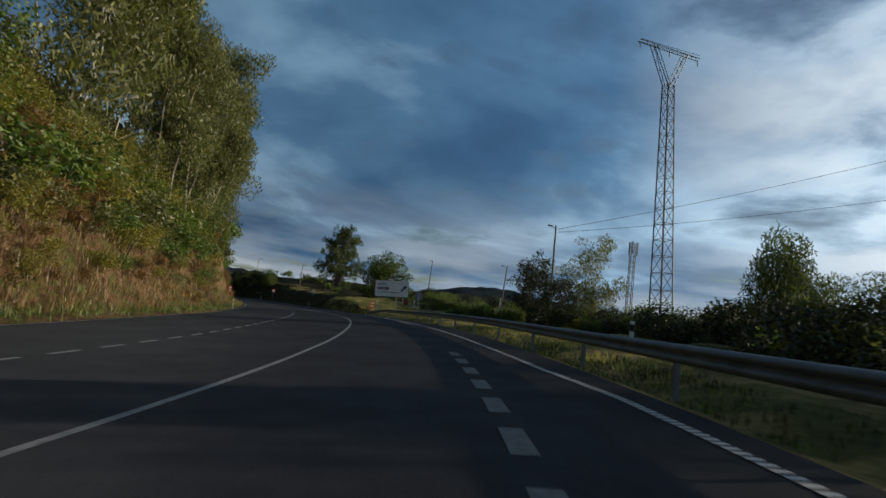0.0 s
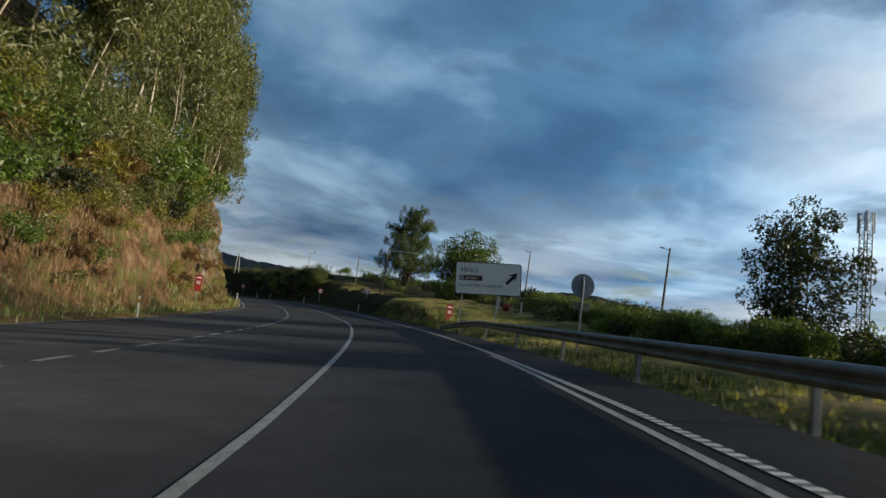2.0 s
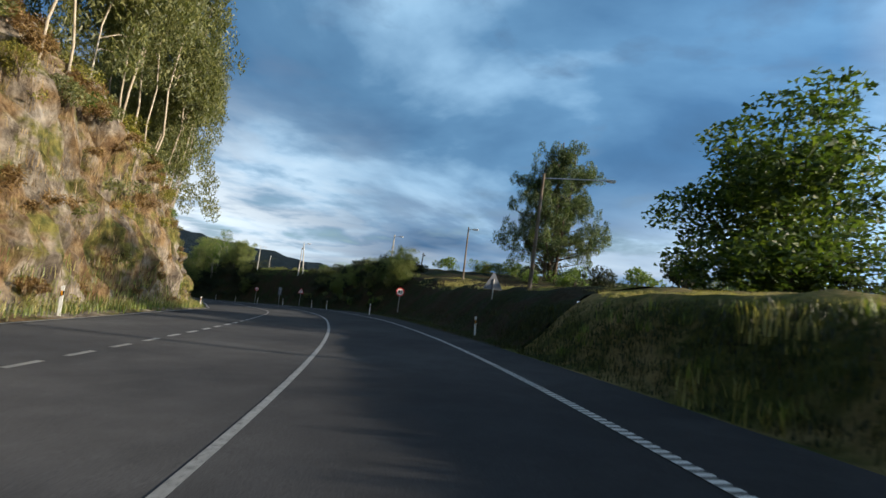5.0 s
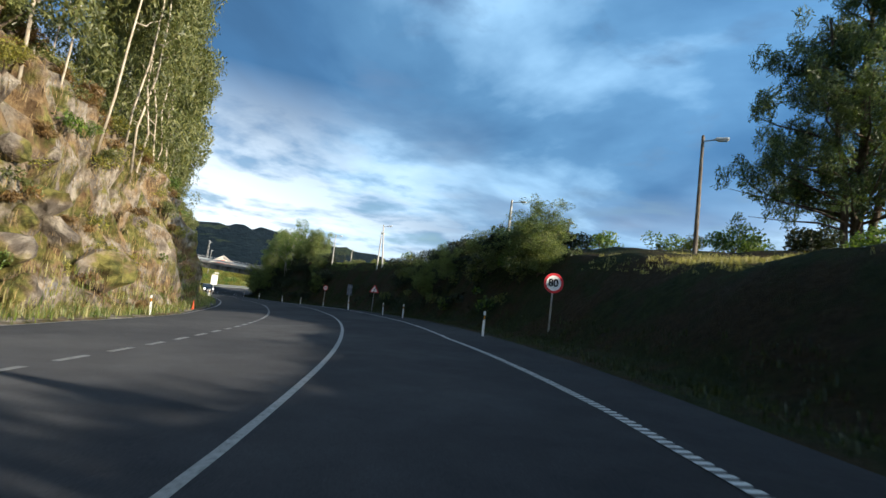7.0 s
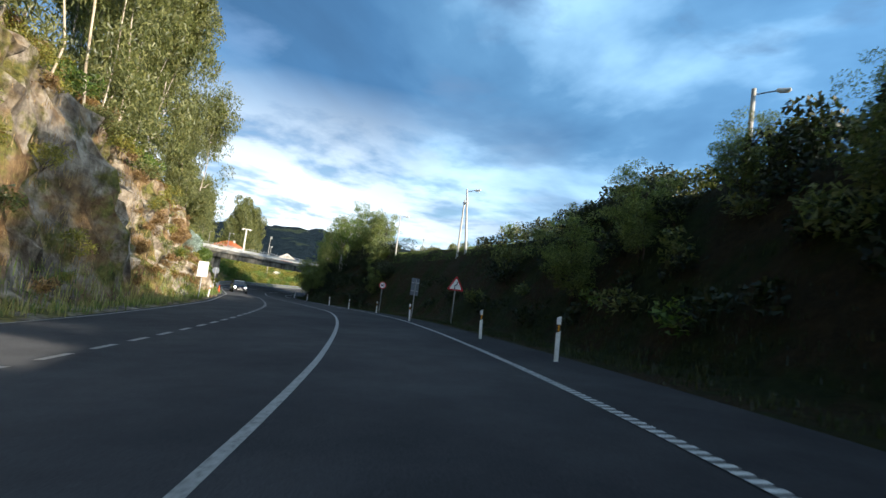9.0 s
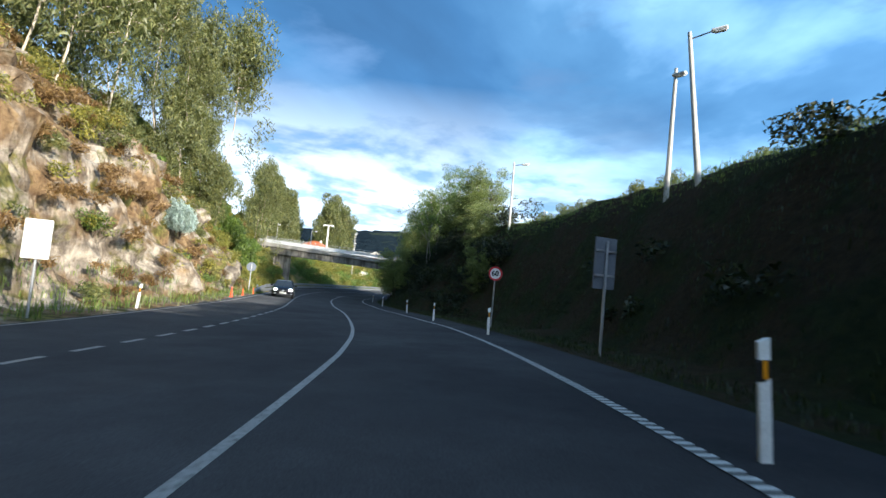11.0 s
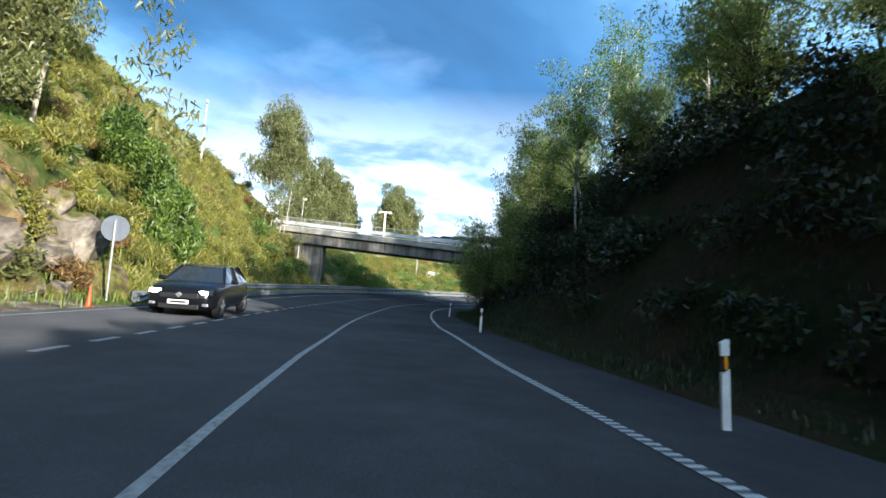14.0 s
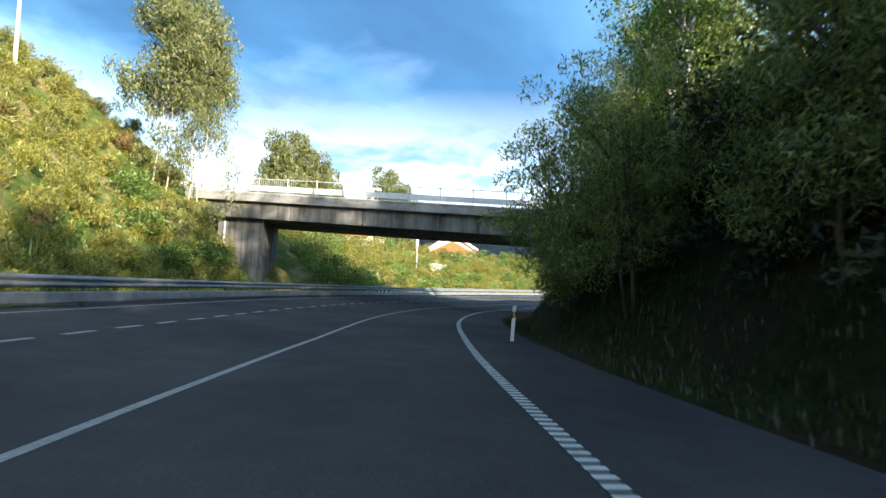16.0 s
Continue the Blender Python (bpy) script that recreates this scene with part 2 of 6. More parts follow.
def leaves(name, dark, mid, light, trans=0.45):
    """Leaf surface: each leaf its own tone, some light passing through."""
    m = bpy.data.materials.new(name)
    m.use_nodes = True
    nt = m.node_tree
    nt.nodes.clear()
    N = nt.nodes.new
    out, mx, df, tr, gl, m2 = (N(k) for k in ("ShaderNodeOutputMaterial", "ShaderNodeMixShader", "ShaderNodeBsdfDiffuse", "ShaderNodeBsdfTranslucent", "ShaderNodeBsdfGlossy", "ShaderNodeMixShader"))
    geo = N("ShaderNodeNewGeometry")
    col = ramp(nt, geo.outputs["Random Per Island"], [(0.0, dark), (0.5, mid), (1.0, light)])
    patch = ramp(nt, noise_node(nt, 0.8, 3), [(0.3, (0.72, 0.72, 0.72)), (0.7, (1.2, 1.2, 1.2))])
    col = mixed(nt, 1.0, col, patch, "MULTIPLY")
    nt.links.new(col, df.inputs[0])
    nt.links.new(mixed(nt, 1.0, col, (1.15, 1.2, 0.6), "MULTIPLY"), tr.inputs[0])
    mx.inputs[0].default_value = trans
    nt.links.new(df.outputs[0], mx.inputs[1])
    nt.links.new(tr.outputs[0], mx.inputs[2])
    gl.inputs["Roughness"].default_value = 0.5
    gl.inputs[0].default_value = (0.9, 0.9, 0.9, 1)
    m2.inputs[0].default_value = 0.035
    nt.links.new(mx.outputs[0], m2.inputs[1])
    nt.links.new(gl.outputs[0], m2.inputs[2])
    nt.links.new(m2.outputs[0], out.inputs[0])
    return m


def bark(name, a, b_, scale=6):
    m, nt, b = material(name, 0.9, 0, 0.15)
    nt.links.new(ramp(nt, noise_node(nt, scale, 7, 0.65, stretch=(1, 1, 0.2)), [(0.35, a), (0.65, b_)]), b.inputs["Base Color"])
    bump(nt, b, noise_node(nt, scale * 3, 5, 0.6, stretch=(1, 1, 0.25)), 0.6, 0.03)
    return m


def glowing(name, col, strength):
    m, nt, b = material(name, 0.3)
    b.inputs["Base Color"].default_value = (*col, 1)
    b.inputs["Emission Color"].default_value = (*col, 1)
    b.inputs["Emission Strength"].default_value = strength
    return m


M_WORN = plain("worn_road_paint", (0.125, 0.125, 0.123), 0.75, 0, 0.35, 8.0)
M_RIB = plain("rib_paint", (0.52, 0.52, 0.51), 0.6, 0, 0.2, 8.0)
M_RAILING = plain("pale_railing_steel", (0.46, 0.47, 0.47), 0.6, 0.25, 0.2, 2.0)
M_ZINC = plain("bright_zinc", (0.66, 0.67, 0.68), 0.45, 0.15, 0.12, 2.0)
M_RAIL = plain("weathered_zinc", (0.185, 0.195, 0.205), 0.62, 0.35, 0.3, 3.0)
M_ASPHALT, M_LINE, M_ROCK, M_EARTH = asphalt(), road_paint(), rock(), earth()
M_VERGE = soil_grass("verge_grass", ((0.045, 0.07, 0.014), (0.13, 0.17, 0.04)), ((0.16, 0.12, 0.05), (0.34, 0.27, 0.12)), 0.56)
M_MEADOW = soil_grass("meadow_grass", ((0.05, 0.065, 0.015), (0.14, 0.15, 0.04)), ((0.20, 0.15, 0.06), (0.38, 0.30, 0.13)), 0.52)
# bank greens and browns pushed near black to carry the bank's shade
M_BANK = soil_grass("shade_dark_bank_cover", ((0.014, 0.020, 0.007), (0.042, 0.052, 0.016)), ((0.026, 0.02, 0.011), (0.065, 0.047, 0.023)), 0.50)
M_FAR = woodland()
M_EUC = leaves("eucalyptus_leaf", (0.062, 0.076, 0.027), (0.132, 0.146, 0.046), (0.24, 0.238, 0.08))
M_GREEN = leaves("broad_leaf", (0.035, 0.065, 0.012), (0.10, 0.165, 0.026), (0.20, 0.27, 0.045))
M_YELLOW = leaves("gorse_leaf", (0.085, 0.09, 0.014), (0.20, 0.19, 0.028), (0.36, 0.31, 0.05))
# bramble is dark by nature; the leaf colour is lowered further for shade
M_DARK = leaves("shade_dark_bramble_leaf", (0.009, 0.014, 0.005), (0.022, 0.031, 0.01), (0.048, 0.058, 0.017), 0.3)
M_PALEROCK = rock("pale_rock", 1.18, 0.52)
M_OAK = leaves("oak_leaf", (0.028, 0.052, 0.012), (0.07, 0.115, 0.022), (0.14, 0.19, 0.035))
M_STRAW = leaves("straw_blade", (0.11, 0.07, 0.032), (0.235, 0.15, 0.068), (0.39, 0.275, 0.13))
# darkened copy of the grass blade, for grass that stands in shade
M_SHADEBLADE = leaves("shade_dark_grass_blade", (0.014, 0.022, 0.006), (0.032, 0.044, 0.012), (0.056, 0.07, 0.02))
M_RUST = leaves("dry_fern_frond", (0.09, 0.05, 0.018), (0.20, 0.115, 0.04), (0.33, 0.21, 0.085))
M_PINE = leaves("pine_needle", (0.024, 0.044, 0.014), (0.072, 0.105, 0.03), (0.16, 0.195, 0.05), 0.3)
M_WILLOW = leaves("willow_leaf", (0.075, 0.10, 0.03), (0.165, 0.205, 0.058), (0.30, 0.33, 0.105))
M_REDLEAF = leaves("red_leaf", (0.045, 0.012, 0.009), (0.14, 0.022, 0.016), (0.34, 0.05, 0.028), 0.3)
M_HEDGE = leaves("hedge_leaf", (0.03, 0.05, 0.010), (0.075, 0.115, 0.02), (0.15, 0.19, 0.035), 0.4)
M_SILVER = leaves("silver_leaf", (0.16, 0.22, 0.20), (0.28, 0.36, 0.33), (0.45, 0.52, 0.48), 0.2)
M_DRY = leaves("dry_grass_blade", (0.14, 0.13, 0.04), (0.28, 0.25, 0.085), (0.45, 0.40, 0.17))
M_BLADE = leaves("green_grass_blade", (0.05, 0.085, 0.015), (0.12, 0.17, 0.03), (0.24, 0.28, 0.06))
M_PALEBARK = bark("pale_bark", (0.26, 0.21, 0.15), (0.56, 0.49, 0.39))
M_DARKBARK = bark("dark_bark", (0.05, 0.038, 0.028), (0.14, 0.105, 0.075))
M_BIRCH = bark("birch_bark", (0.22, 0.20, 0.17), (0.60, 0.56, 0.50))
M_POLE = bark("weathered_pole_wood", (0.10, 0.08, 0.06), (0.24, 0.20, 0.16))
M_CONC = plain("concrete", (0.26, 0.25, 0.235), 0.9, 0, 0.5, 0.8, 0.2, 0.3)
M_TUFT = leaves("slope_grass_blade", (0.075, 0.09, 0.014), (0.19, 0.19, 0.03), (0.36, 0.32, 0.075))
M_STAINED = stained()
M_POLECONC = plain("pole_concrete", (0.50, 0.48, 0.44), 0.85, 0, 0.2, 2.0)
M_GALV = plain("galvanised_steel", (0.42, 0.43, 0.45), 0.42, 0.75, 0.22, 5.0)
M_STEEL = plain("dull_painted_steel", (0.10, 0.11, 0.12), 0.55, 0.3, 0.25, 3.0)
M_WHITE = plain("white_sign_sheet", (0.74, 0.74, 0.72), 0.45, 0, 0.08, 2.0)
M_PLASTIC = plain("white_plastic", (0.72, 0.72, 0.70), 0.5, 0, 0.16, 5.0)
M_BLACK = plain("black_paint", (0.014, 0.014, 0.015), 0.5, 0, 0.2)
M_RED = plain("red_sign_sheet", (0.52, 0.022, 0.03), 0.45, 0, 0.15, 3.0)
M_DULLRED = plain("faded_red_board", (0.30, 0.022, 0.022), 0.55, 0, 0.25, 3.0)
M_BROWN = plain("brown_sign_sheet", (0.085, 0.03, 0.025), 0.5, 0, 0.15, 3.0)
M_AMBER = plain("amber_reflector", (0.75, 0.30, 0.01), 0.3, 0, 0.1)
M_BACK = plain("grey_sign_back", (0.15, 0.168, 0.20), 0.5, 0.3, 0.12, 3.0)
M_OLIVE = plain("olive_grey_plate", (0.16, 0.17, 0.11), 0.55, 0.1, 0.2, 4.0)
M_CAR = plain("black_car_paint", (0.006, 0.0065, 0.009), 0.2, 0.0, 0.1, 3.0, 0.4)
M_TYRE = plain("tyre_rubber", (0.018, 0.018, 0.018), 0.85)
M_RIM = plain("alloy", (0.45, 0.45, 0.46), 0.35, 0.8)
M_GLASS = plain("dark_car_glass", (0.02, 0.025, 0.03), 0.06, 0, 0.05, 2.0, 0.8)
M_LIGHT = glowing("lit_headlamp", (1.0, 0.97, 0.90), 9.0)
M_WALL = plain("white_render", (0.72, 0.69, 0.63), 0.85, 0, 0.12, 0.8)
M_TILE = plain("orange_roof_tile", (0.46, 0.13, 0.045), 0.8, 0, 0.25, 1.5, 0.2, 0.4)
M_CONE = plain("orange_cone_plastic", (0.75, 0.09, 0.03), 0.5, 0, 0.12)
M_WIRE = plain("black_cable", (0.02, 0.02, 0.02), 0.6)


# ---- mesh helpers ----
def mesh_object(name, verts, faces, mat, parent=None, label="", smooth=False):
    me = bpy.data.meshes.new(name)
    me.from_pydata([tuple(v) for v in verts], [], [tuple(f) for f in faces])
    me.materials.append(mat)
    if smooth:
        me.polygons.foreach_set("use_smooth", [True] * len(me.polygons))
    me.update()
    ob = new(name, me)
    ob.parent = parent
    return tagged(ob, label)


def part(name, bm, mat, parent=None, label="", smooth=False):
    me = bpy.data.meshes.new(name)
    bm.to_mesh(me)
    bm.free()
    me.materials.append(mat)
    if smooth:
        me.polygons.foreach_set("use_smooth", [True] * len(me.polygons))
    ob = new(name, me)
    ob.parent = parent
    return tagged(ob, label)


def box(bm, size, m=None, bevel=0.0):
    r = bmesh.ops.create_cube(bm, size=1, matrix=(m or Matrix()) @ Matrix.Diagonal((*size, 1)))
    if bevel:
        es = list({e for v in r["verts"] for e in v.link_edges})
        bmesh.ops.bevel(bm, geom=es, offset=bevel, segments=2, affect="EDGES", profile=0.5)
    return bm


def cyl(bm, r1, r2, h, m=None, seg=12):
    bmesh.ops.create_cone(bm, cap_ends=True, segments=seg, radius1=r1, radius2=r2, depth=h, matrix=(m or Matrix()) @ Matrix.Translation((0, 0, h / 2)))
    return bm


def bar(bm, a, b, r, seg=6, r2=None):
    a, b = Vector(a), Vector(b)
    d = b - a
    m = Matrix.Translation(a) @ d.to_track_quat("Z", "Y").to_matrix().to_4x4()
    return cyl(bm, r, r if r2 is None else r2, d.length, m, seg)


def thing(name, m, label, category, group="", kind=""):
    ob = new(name)
    ob.empty_display_size = 0.3
    ob.matrix_world = m
    return tagged(ob, label, category, group, kind)


def tube(points, radii, seg=7):
    """A tapered tube through points: vertices and faces."""
    vs, fs = [], []
    for k, (p, r) in enumerate(zip(points, radii)):
        p, r = Vector(p), float(r)
        d = (Vector(points[min(k + 1, len(points) - 1)]) - Vector(points[max(k - 1, 0)])).normalized()
        a = d.orthogonal().normalized()
        b = d.cross(a)
        vs += [p + r * (math.cos(2 * math.pi * j / seg) * a + math.sin(2 * math.pi * j / seg) * b) for j in range(seg)]
        if k:
            o = (k - 1) * seg
            fs += [(o + j, o + (j + 1) % seg, o + seg + (j + 1) % seg, o + seg + j) for j in range(seg)]
    fs.append(tuple(reversed(range(seg))))
    fs.append(tuple(range(len(vs) - seg, len(vs))))
    return vs, fs


def join(pieces):
    vs, fs = [], []
    for v, f in pieces:
        o = len(vs)
        vs += list(v)
        fs += [tuple(i + o for i in q) for q in f]
    return vs, fs


# ---- the road's axis: points by station ----
AXIS = [(-15.63, -45.70), (-10.30, -34.95), (-6.04, -23.76), (-3.19, -12.13), (-1.80, -0.23), (-1.92, 11.84), (-3.43, 23.80), (-5.85, 35.62), (-9.09, 47.54), (-13.09, 58.99), (-18.02, 69.84), (-23.79, 80.43), (-30.26, 90.59), (-37.29, 100.05), (-45.27, 108.57), (-54.26, 116.50), (-64.16, 124.15), (-74.44, 130.91), (-84.78, 136.34), (-95.06, 140.89), (-105.95, 145.76), (-116.80, 151.30), (-126.98, 157.61), (-135.97, 165.47), (-143.21, 174.96), (-148.66, 185.61), (-152.65, 196.91), (-155.50, 208.55), (-157.44, 220.39), (-158.69, 232.32)]      # every 12 m of station from -48
LEVEL = [(-48, -0.12), (-20, -0.19), (0, -0.11), (12, 0.01), (24, 0.14), (36, 0.09), (48, -0.05), (60, -0.24), (72, -0.44), (84, -0.50), (96, -0.62), (108, -0.74), (120, -0.96), (132, -1.28), (144, -1.64), (156, -2.13), (168, -2.58), (180, -2.95), (192, -3.30), (204, -3.64), (240, -4.17), (300, -4.13)]
BANK = [(-48, 4.10), (-20, 4.12), (0, 4.15), (12, 4.21), (24, 4.37), (36, 4.44), (48, 4.22), (60, 4.12), (72, 3.92), (84, 3.45), (96, 3.25), (108, 3.98), (120, 4.12), (132, 3.37), (144, 2.51), (156, 1.97), (168, 1.17), (180, 0.18), (192, -0.26), (204, -1.17), (240, -2.25), (300, -2.57)]
SS = np.arange(-48, 300.01, 0.5)


def smooth(values, n):
    pad = np.r_[[values[0]] * n, values, [values[-1]] * n]
    return np.convolve(pad, np.ones(2 * n + 1) / (2 * n + 1), "valid")


def spline(values, step):
    """A smooth curve through values at even steps, read at the stations SS."""
    v = np.asarray(values, float)
    slope = np.gradient(v)
    x = (SS - SS[0]) / step
    i = np.minimum(x.astype(int), len(v) - 2)
    t = x - i
    return (1 + 2 * t) * (1 - t) ** 2 * v[i] + t * (1 - t) ** 2 * slope[i] + t * t * (3 - 2 * t) * v[i + 1] + t * t * (t - 1) * slope[i + 1]


AX, AY = (smooth(spline([p[j] for p in AXIS], 12), 4) for j in (0, 1))
AH = smooth(np.unwrap(np.arctan2(-np.gradient(AX), np.gradient(AY))), 6)
AZ = smooth(np.interp(SS, *zip(*LEVEL)), 10)
AB = np.tan(smooth(np.interp(SS, *zip(*BANK)), 10) * math.pi / 180)
EDGE = [(-48, -9.3), (56, -9.3), (66, -8.6), (76, -7.4), (105, -7.7), (124, -7.9), (136, -7.3), (160, -7.4), (166, -7.1), (172, -6.6), (190, -6.2), (200, -6.5), (207, -7.4), (216, -9.0), (300, -9.0)]      # hill side of the paving
CROWN = [(-48, 0), (58, 0), (84, -0.030), (98, -0.030), (112, -0.015), (126, 0.02), (142, 0.010), (160, -0.012), (172, -0.036), (300, -0.034)]   # fall of the hill-side lanes against the rest
FEW = [(-48, 1), (58, 1), (84, 0.86), (300, 0.84)]


def lerp(s, table):
    return np.interp(s, *zip(*table))


def verge(s):
    """Offset of the paving's edge on the hill side."""
    return float(lerp(s, EDGE))


def ease(x):
    x = np.clip(x, 0, 1)
    return x * x * (3 - 2 * x)


FACE_H = [(-48, 3.4), (0, 3.6), (40, 4.0), (62, 6.6), (80, 9.6), (100, 11.0), (125, 10.6), (150, 9.4), (178, 8.0), (190, 6.5), (205, 5.8), (222, 5.4), (230, 3.2), (300, 2.4)]
FACE_W = [(-48, 2.2), (0, 2.2), (60, 2.8), (100, 3.4), (150, 3.8), (180, 4.6), (205, 4.5), (300, 4)]
UP_MAX = [(-48, 40), (160, 34), (178, 24), (190, 18), (200, 21), (210, 19.6), (217, 16.0), (222, 11.6), (228, 6.8), (235, 6.0), (262, 6.0), (300, 6.5)]
CREST_H = [(-48, 0.0), (54, 0.0), (60, 0.25), (66, 0.75), (75, 1.4), (90, 2.15), (110, 2.75), (120, 4.0), (130, 5.2), (145, 5.1), (156, 6.0), (174, 6.8), (182, 7.4), (222, 7.4), (240, 5), (300, 3)]
CREST_U = [(-48, 9), (58, 8.0), (64, 7.2), (74, 7.5), (84, 8.6), (110, 10.6), (156, 11.6), (200, 12.0), (300, 12)]


def terrain(s, u):
    """Height over the world's zero of the ground at station s and offset u (arrays)."""
    z0, bk = np.interp(s, SS, AZ), np.interp(s, SS, AB)
    plane = z0 + np.clip(u, -9.5, 16) * bk + np.clip(u, -9.5, 0) * lerp(s, CROWN)
    d = lerp(s, EDGE) - u                          # outwards on the hill side
    few = lerp(s, FEW)
    fh, fw, cap = lerp(s, FACE_H) * few, lerp(s, FACE_W) * few, lerp(s, UP_MAX) * few
    t = np.clip((d - 1.4) / fw, 0, 1)
    hill = fh * (0.35 * ease(t) + 0.65 * t) + np.clip(d - 1.4 - fw, 0, 16) * lerp(s, [(0, 0.85), (185, 0.85), (197, 1.1), (222, 1.1), (235, 0.6), (300, 0.6)]) + np.clip(d - 17.4 - fw, 0, 60) * 0.30
    hill = np.where(hill > cap, cap + (hill - cap) * 0.06, hill)
    hill += 0.12 * ease(d / 1.5)
    b0 = lerp(s, [(-48, 5.7), (84, 5.7), (95, 6.6), (120, 6.9), (150, 7.0), (160, 7.6), (178, 7.4), (190, 6.4), (300, 6.4)])
    e = u - b0                                     # outwards on the open side
    ch, cu = lerp(s, CREST_H), lerp(s, CREST_U)
    t = np.clip(e / (cu - b0), 0, 1)
    bank = ch * (0.55 * ease(t) + 0.45 * t) + np.clip(u - cu, 0, 30) * 0.085 * np.clip(ch / 3, 0, 1) - np.clip(u - 45, 0, 160) * 0.055 * ease((u - 45) / 60)
    bank -= 0.16 * np.exp(-((e - 0.5) / 0.5) ** 2)
    return plane + np.where(d > 0, hill, np.where(e > 0, bank, 0))


def at(s, u, h=None):
    """The point h over the road's surface (h given) or on the ground at station s, offset u."""
    i = lambda a: float(np.interp(s, SS, a))
    hd = i(AH)
    x, y = i(AX) + u * math.cos(hd), i(AY) + u * math.sin(hd)
    z = i(AZ) + u * i(AB) + min(u, 0.0) * float(lerp(s, CROWN)) + h if h is not None else float(terrain(np.array([s]), np.array([u]))[0])
    return Vector((x, y, z))


def heading(s):
    return float(np.interp(s, SS, AH))


def stand(s, u, turn=0.0, sink=0.0):
    """A pose on the ground, upright, its +y along the road."""
    p = at(s, u)
    return Matrix.Translation((p.x, p.y, p.z - sink)) @ Matrix.Rotation(heading(s) + radians(turn), 4, "Z")


def to_road(x, y):
    """Station and offset of world points (arrays)."""
    d = (AX[None, :] - x[:, None]) ** 2 + (AY[None, :] - y[:, None]) ** 2
    k = d.argmin(1)
    return SS[k], (x - AX[k]) * np.cos(AH[k]) + (y - AY[k]) * np.sin(AH[k])


def ground_z(x, y):
    s, u = to_road(np.array([float(x)]), np.array([float(y)]))
    return float(terrain(s, u)[0])


def strip(name, us, s0, s1, step, lift, mat, label="", rough=None, rounded=True):
    """A sheet along the road between stations, through the offsets us, draped on the ground."""
    st = np.arange(s0, s1 + 1e-6, step)
    S, U = np.meshgrid(st, np.array(us), indexing="ij")
    hd = np.interp(S, SS, AH)
    X, Y = np.interp(S, SS, AX) + U * np.cos(hd), np.interp(S, SS, AY) + U * np.sin(hd)
    Z = terrain(S, U) + lift
    if rough is not None:
        X, Y, Z = rough(S, U, X, Y, Z)
    V = np.stack([X, Y, Z], -1).reshape(-1, 3)
    n, k = len(st), len(us)
    a = (np.arange(n - 1)[:, None] * k + np.arange(k - 1)[None, :]).ravel()
    F = np.stack([a, a + 1, a + k + 1, a + k], 1)
    me = bpy.data.meshes.new(name)
    me.from_pydata(V.tolist(), [], F.tolist())
    me.materials.append(mat)
    me.polygons.foreach_set("use_smooth", [rounded] * len(me.polygons))
    me.update()
    return tagged(new(name, me), label or name, kind="structure")


# ---- the large structure ----
rng = np.random.default_rng(7)
def paved(S, U, X, Y, Z):
    """The paving runs on flat under the verge."""
    flat = np.interp(S, SS, AZ) + U * np.interp(S, SS, AB) + np.minimum(U, 0) * lerp(S, CROWN) - 0.04
    return X, Y, np.where(U < lerp(S, EDGE), flat, Z)


strip("road", [-9.5, -8, -6, -4, -2, 0, 1.5, 3, 4.4, 5.5], -46, 296, 1.0, 0.0, M_ASPHALT, "worn grey asphalt road with faded white lines", paved)


def rocky(S, U, X, Y, Z):
    hd = np.interp(S, SS, AH)
    d = lerp(S, EDGE) - U
    Z = np.where(d < 0, Z - 0.06, Z)
    w = ease((d - 0.9) / 1.2) * np.clip(1.25 - (d - 9) / 12, 0.25, 1)
    w = w * np.interp(S, [-48, 55, 75, 180, 192, 205, 300], [0.45, 0.6, 1, 1, 0.7, 0.3, 0.3])
    out = np.zeros_like(S)
    for i in range(S.shape[0]):
        for j in range(S.shape[1]):
            if w[i, j] > 0.01:
                q = Vector((X[i, j], Y[i, j], Z[i, j] * 0.8))
                a = noise.noise(q * 0.16) * 2.0 + noise.noise(q * 0.45) * 0.9
                c = noise.voronoi(q * 0.55)[0]
                b = (c[1] - c[0]) * 0.9 + noise.ridged_multi_fractal(q * 0.5, 1.0, 2.1, 4, 1.0, 2.0) * 0.22
                hard = min(max((S[i, j] - 66) / 12, 0.0), 1.0) * min(max((192 - S[i, j]) / 8, 0.0), 1.0)
                if hard > 0:                         # blocks and ledges between the joints of the rock
                    w1 = q + Vector((noise.noise(q * 0.7), noise.noise(q * 0.7 + Vector((9, 0, 0))), noise.noise(q * 0.7 + Vector((0, 9, 0))))) * 0.7
                    b += hard * (noise.cell(w1 * 0.62) * 0.55 + noise.cell(w1 * 1.45 + Vector((5, 5, 5))) * 0.26)
                out[i, j] = a + b - 0.7 - 0.3 * hard
    out *= w * 0.85
    return X + np.cos(hd) * out, Y + np.sin(hd) * out, Z + out * 0.25


LU = np.r_[np.arange(-5.4, -9, -0.36), np.arange(-9, -17.5, -0.28), np.arange(-17.5, -19, -0.5), np.arange(-19, -32, -0.8), np.arange(-32, -75, -4.0)]
strip("earth_cutting", LU[::-1], -46, 76.3, 0.42, 0.0, M_EARTH, "reddish earth cutting with stones and dry fern", rocky)
strip("green_slope", LU[::-1], 187, 296, 0.6, 0.0, M_VERGE, "overgrown green slope beside the bridge", rocky)
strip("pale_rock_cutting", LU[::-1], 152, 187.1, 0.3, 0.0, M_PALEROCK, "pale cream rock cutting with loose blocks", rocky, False)
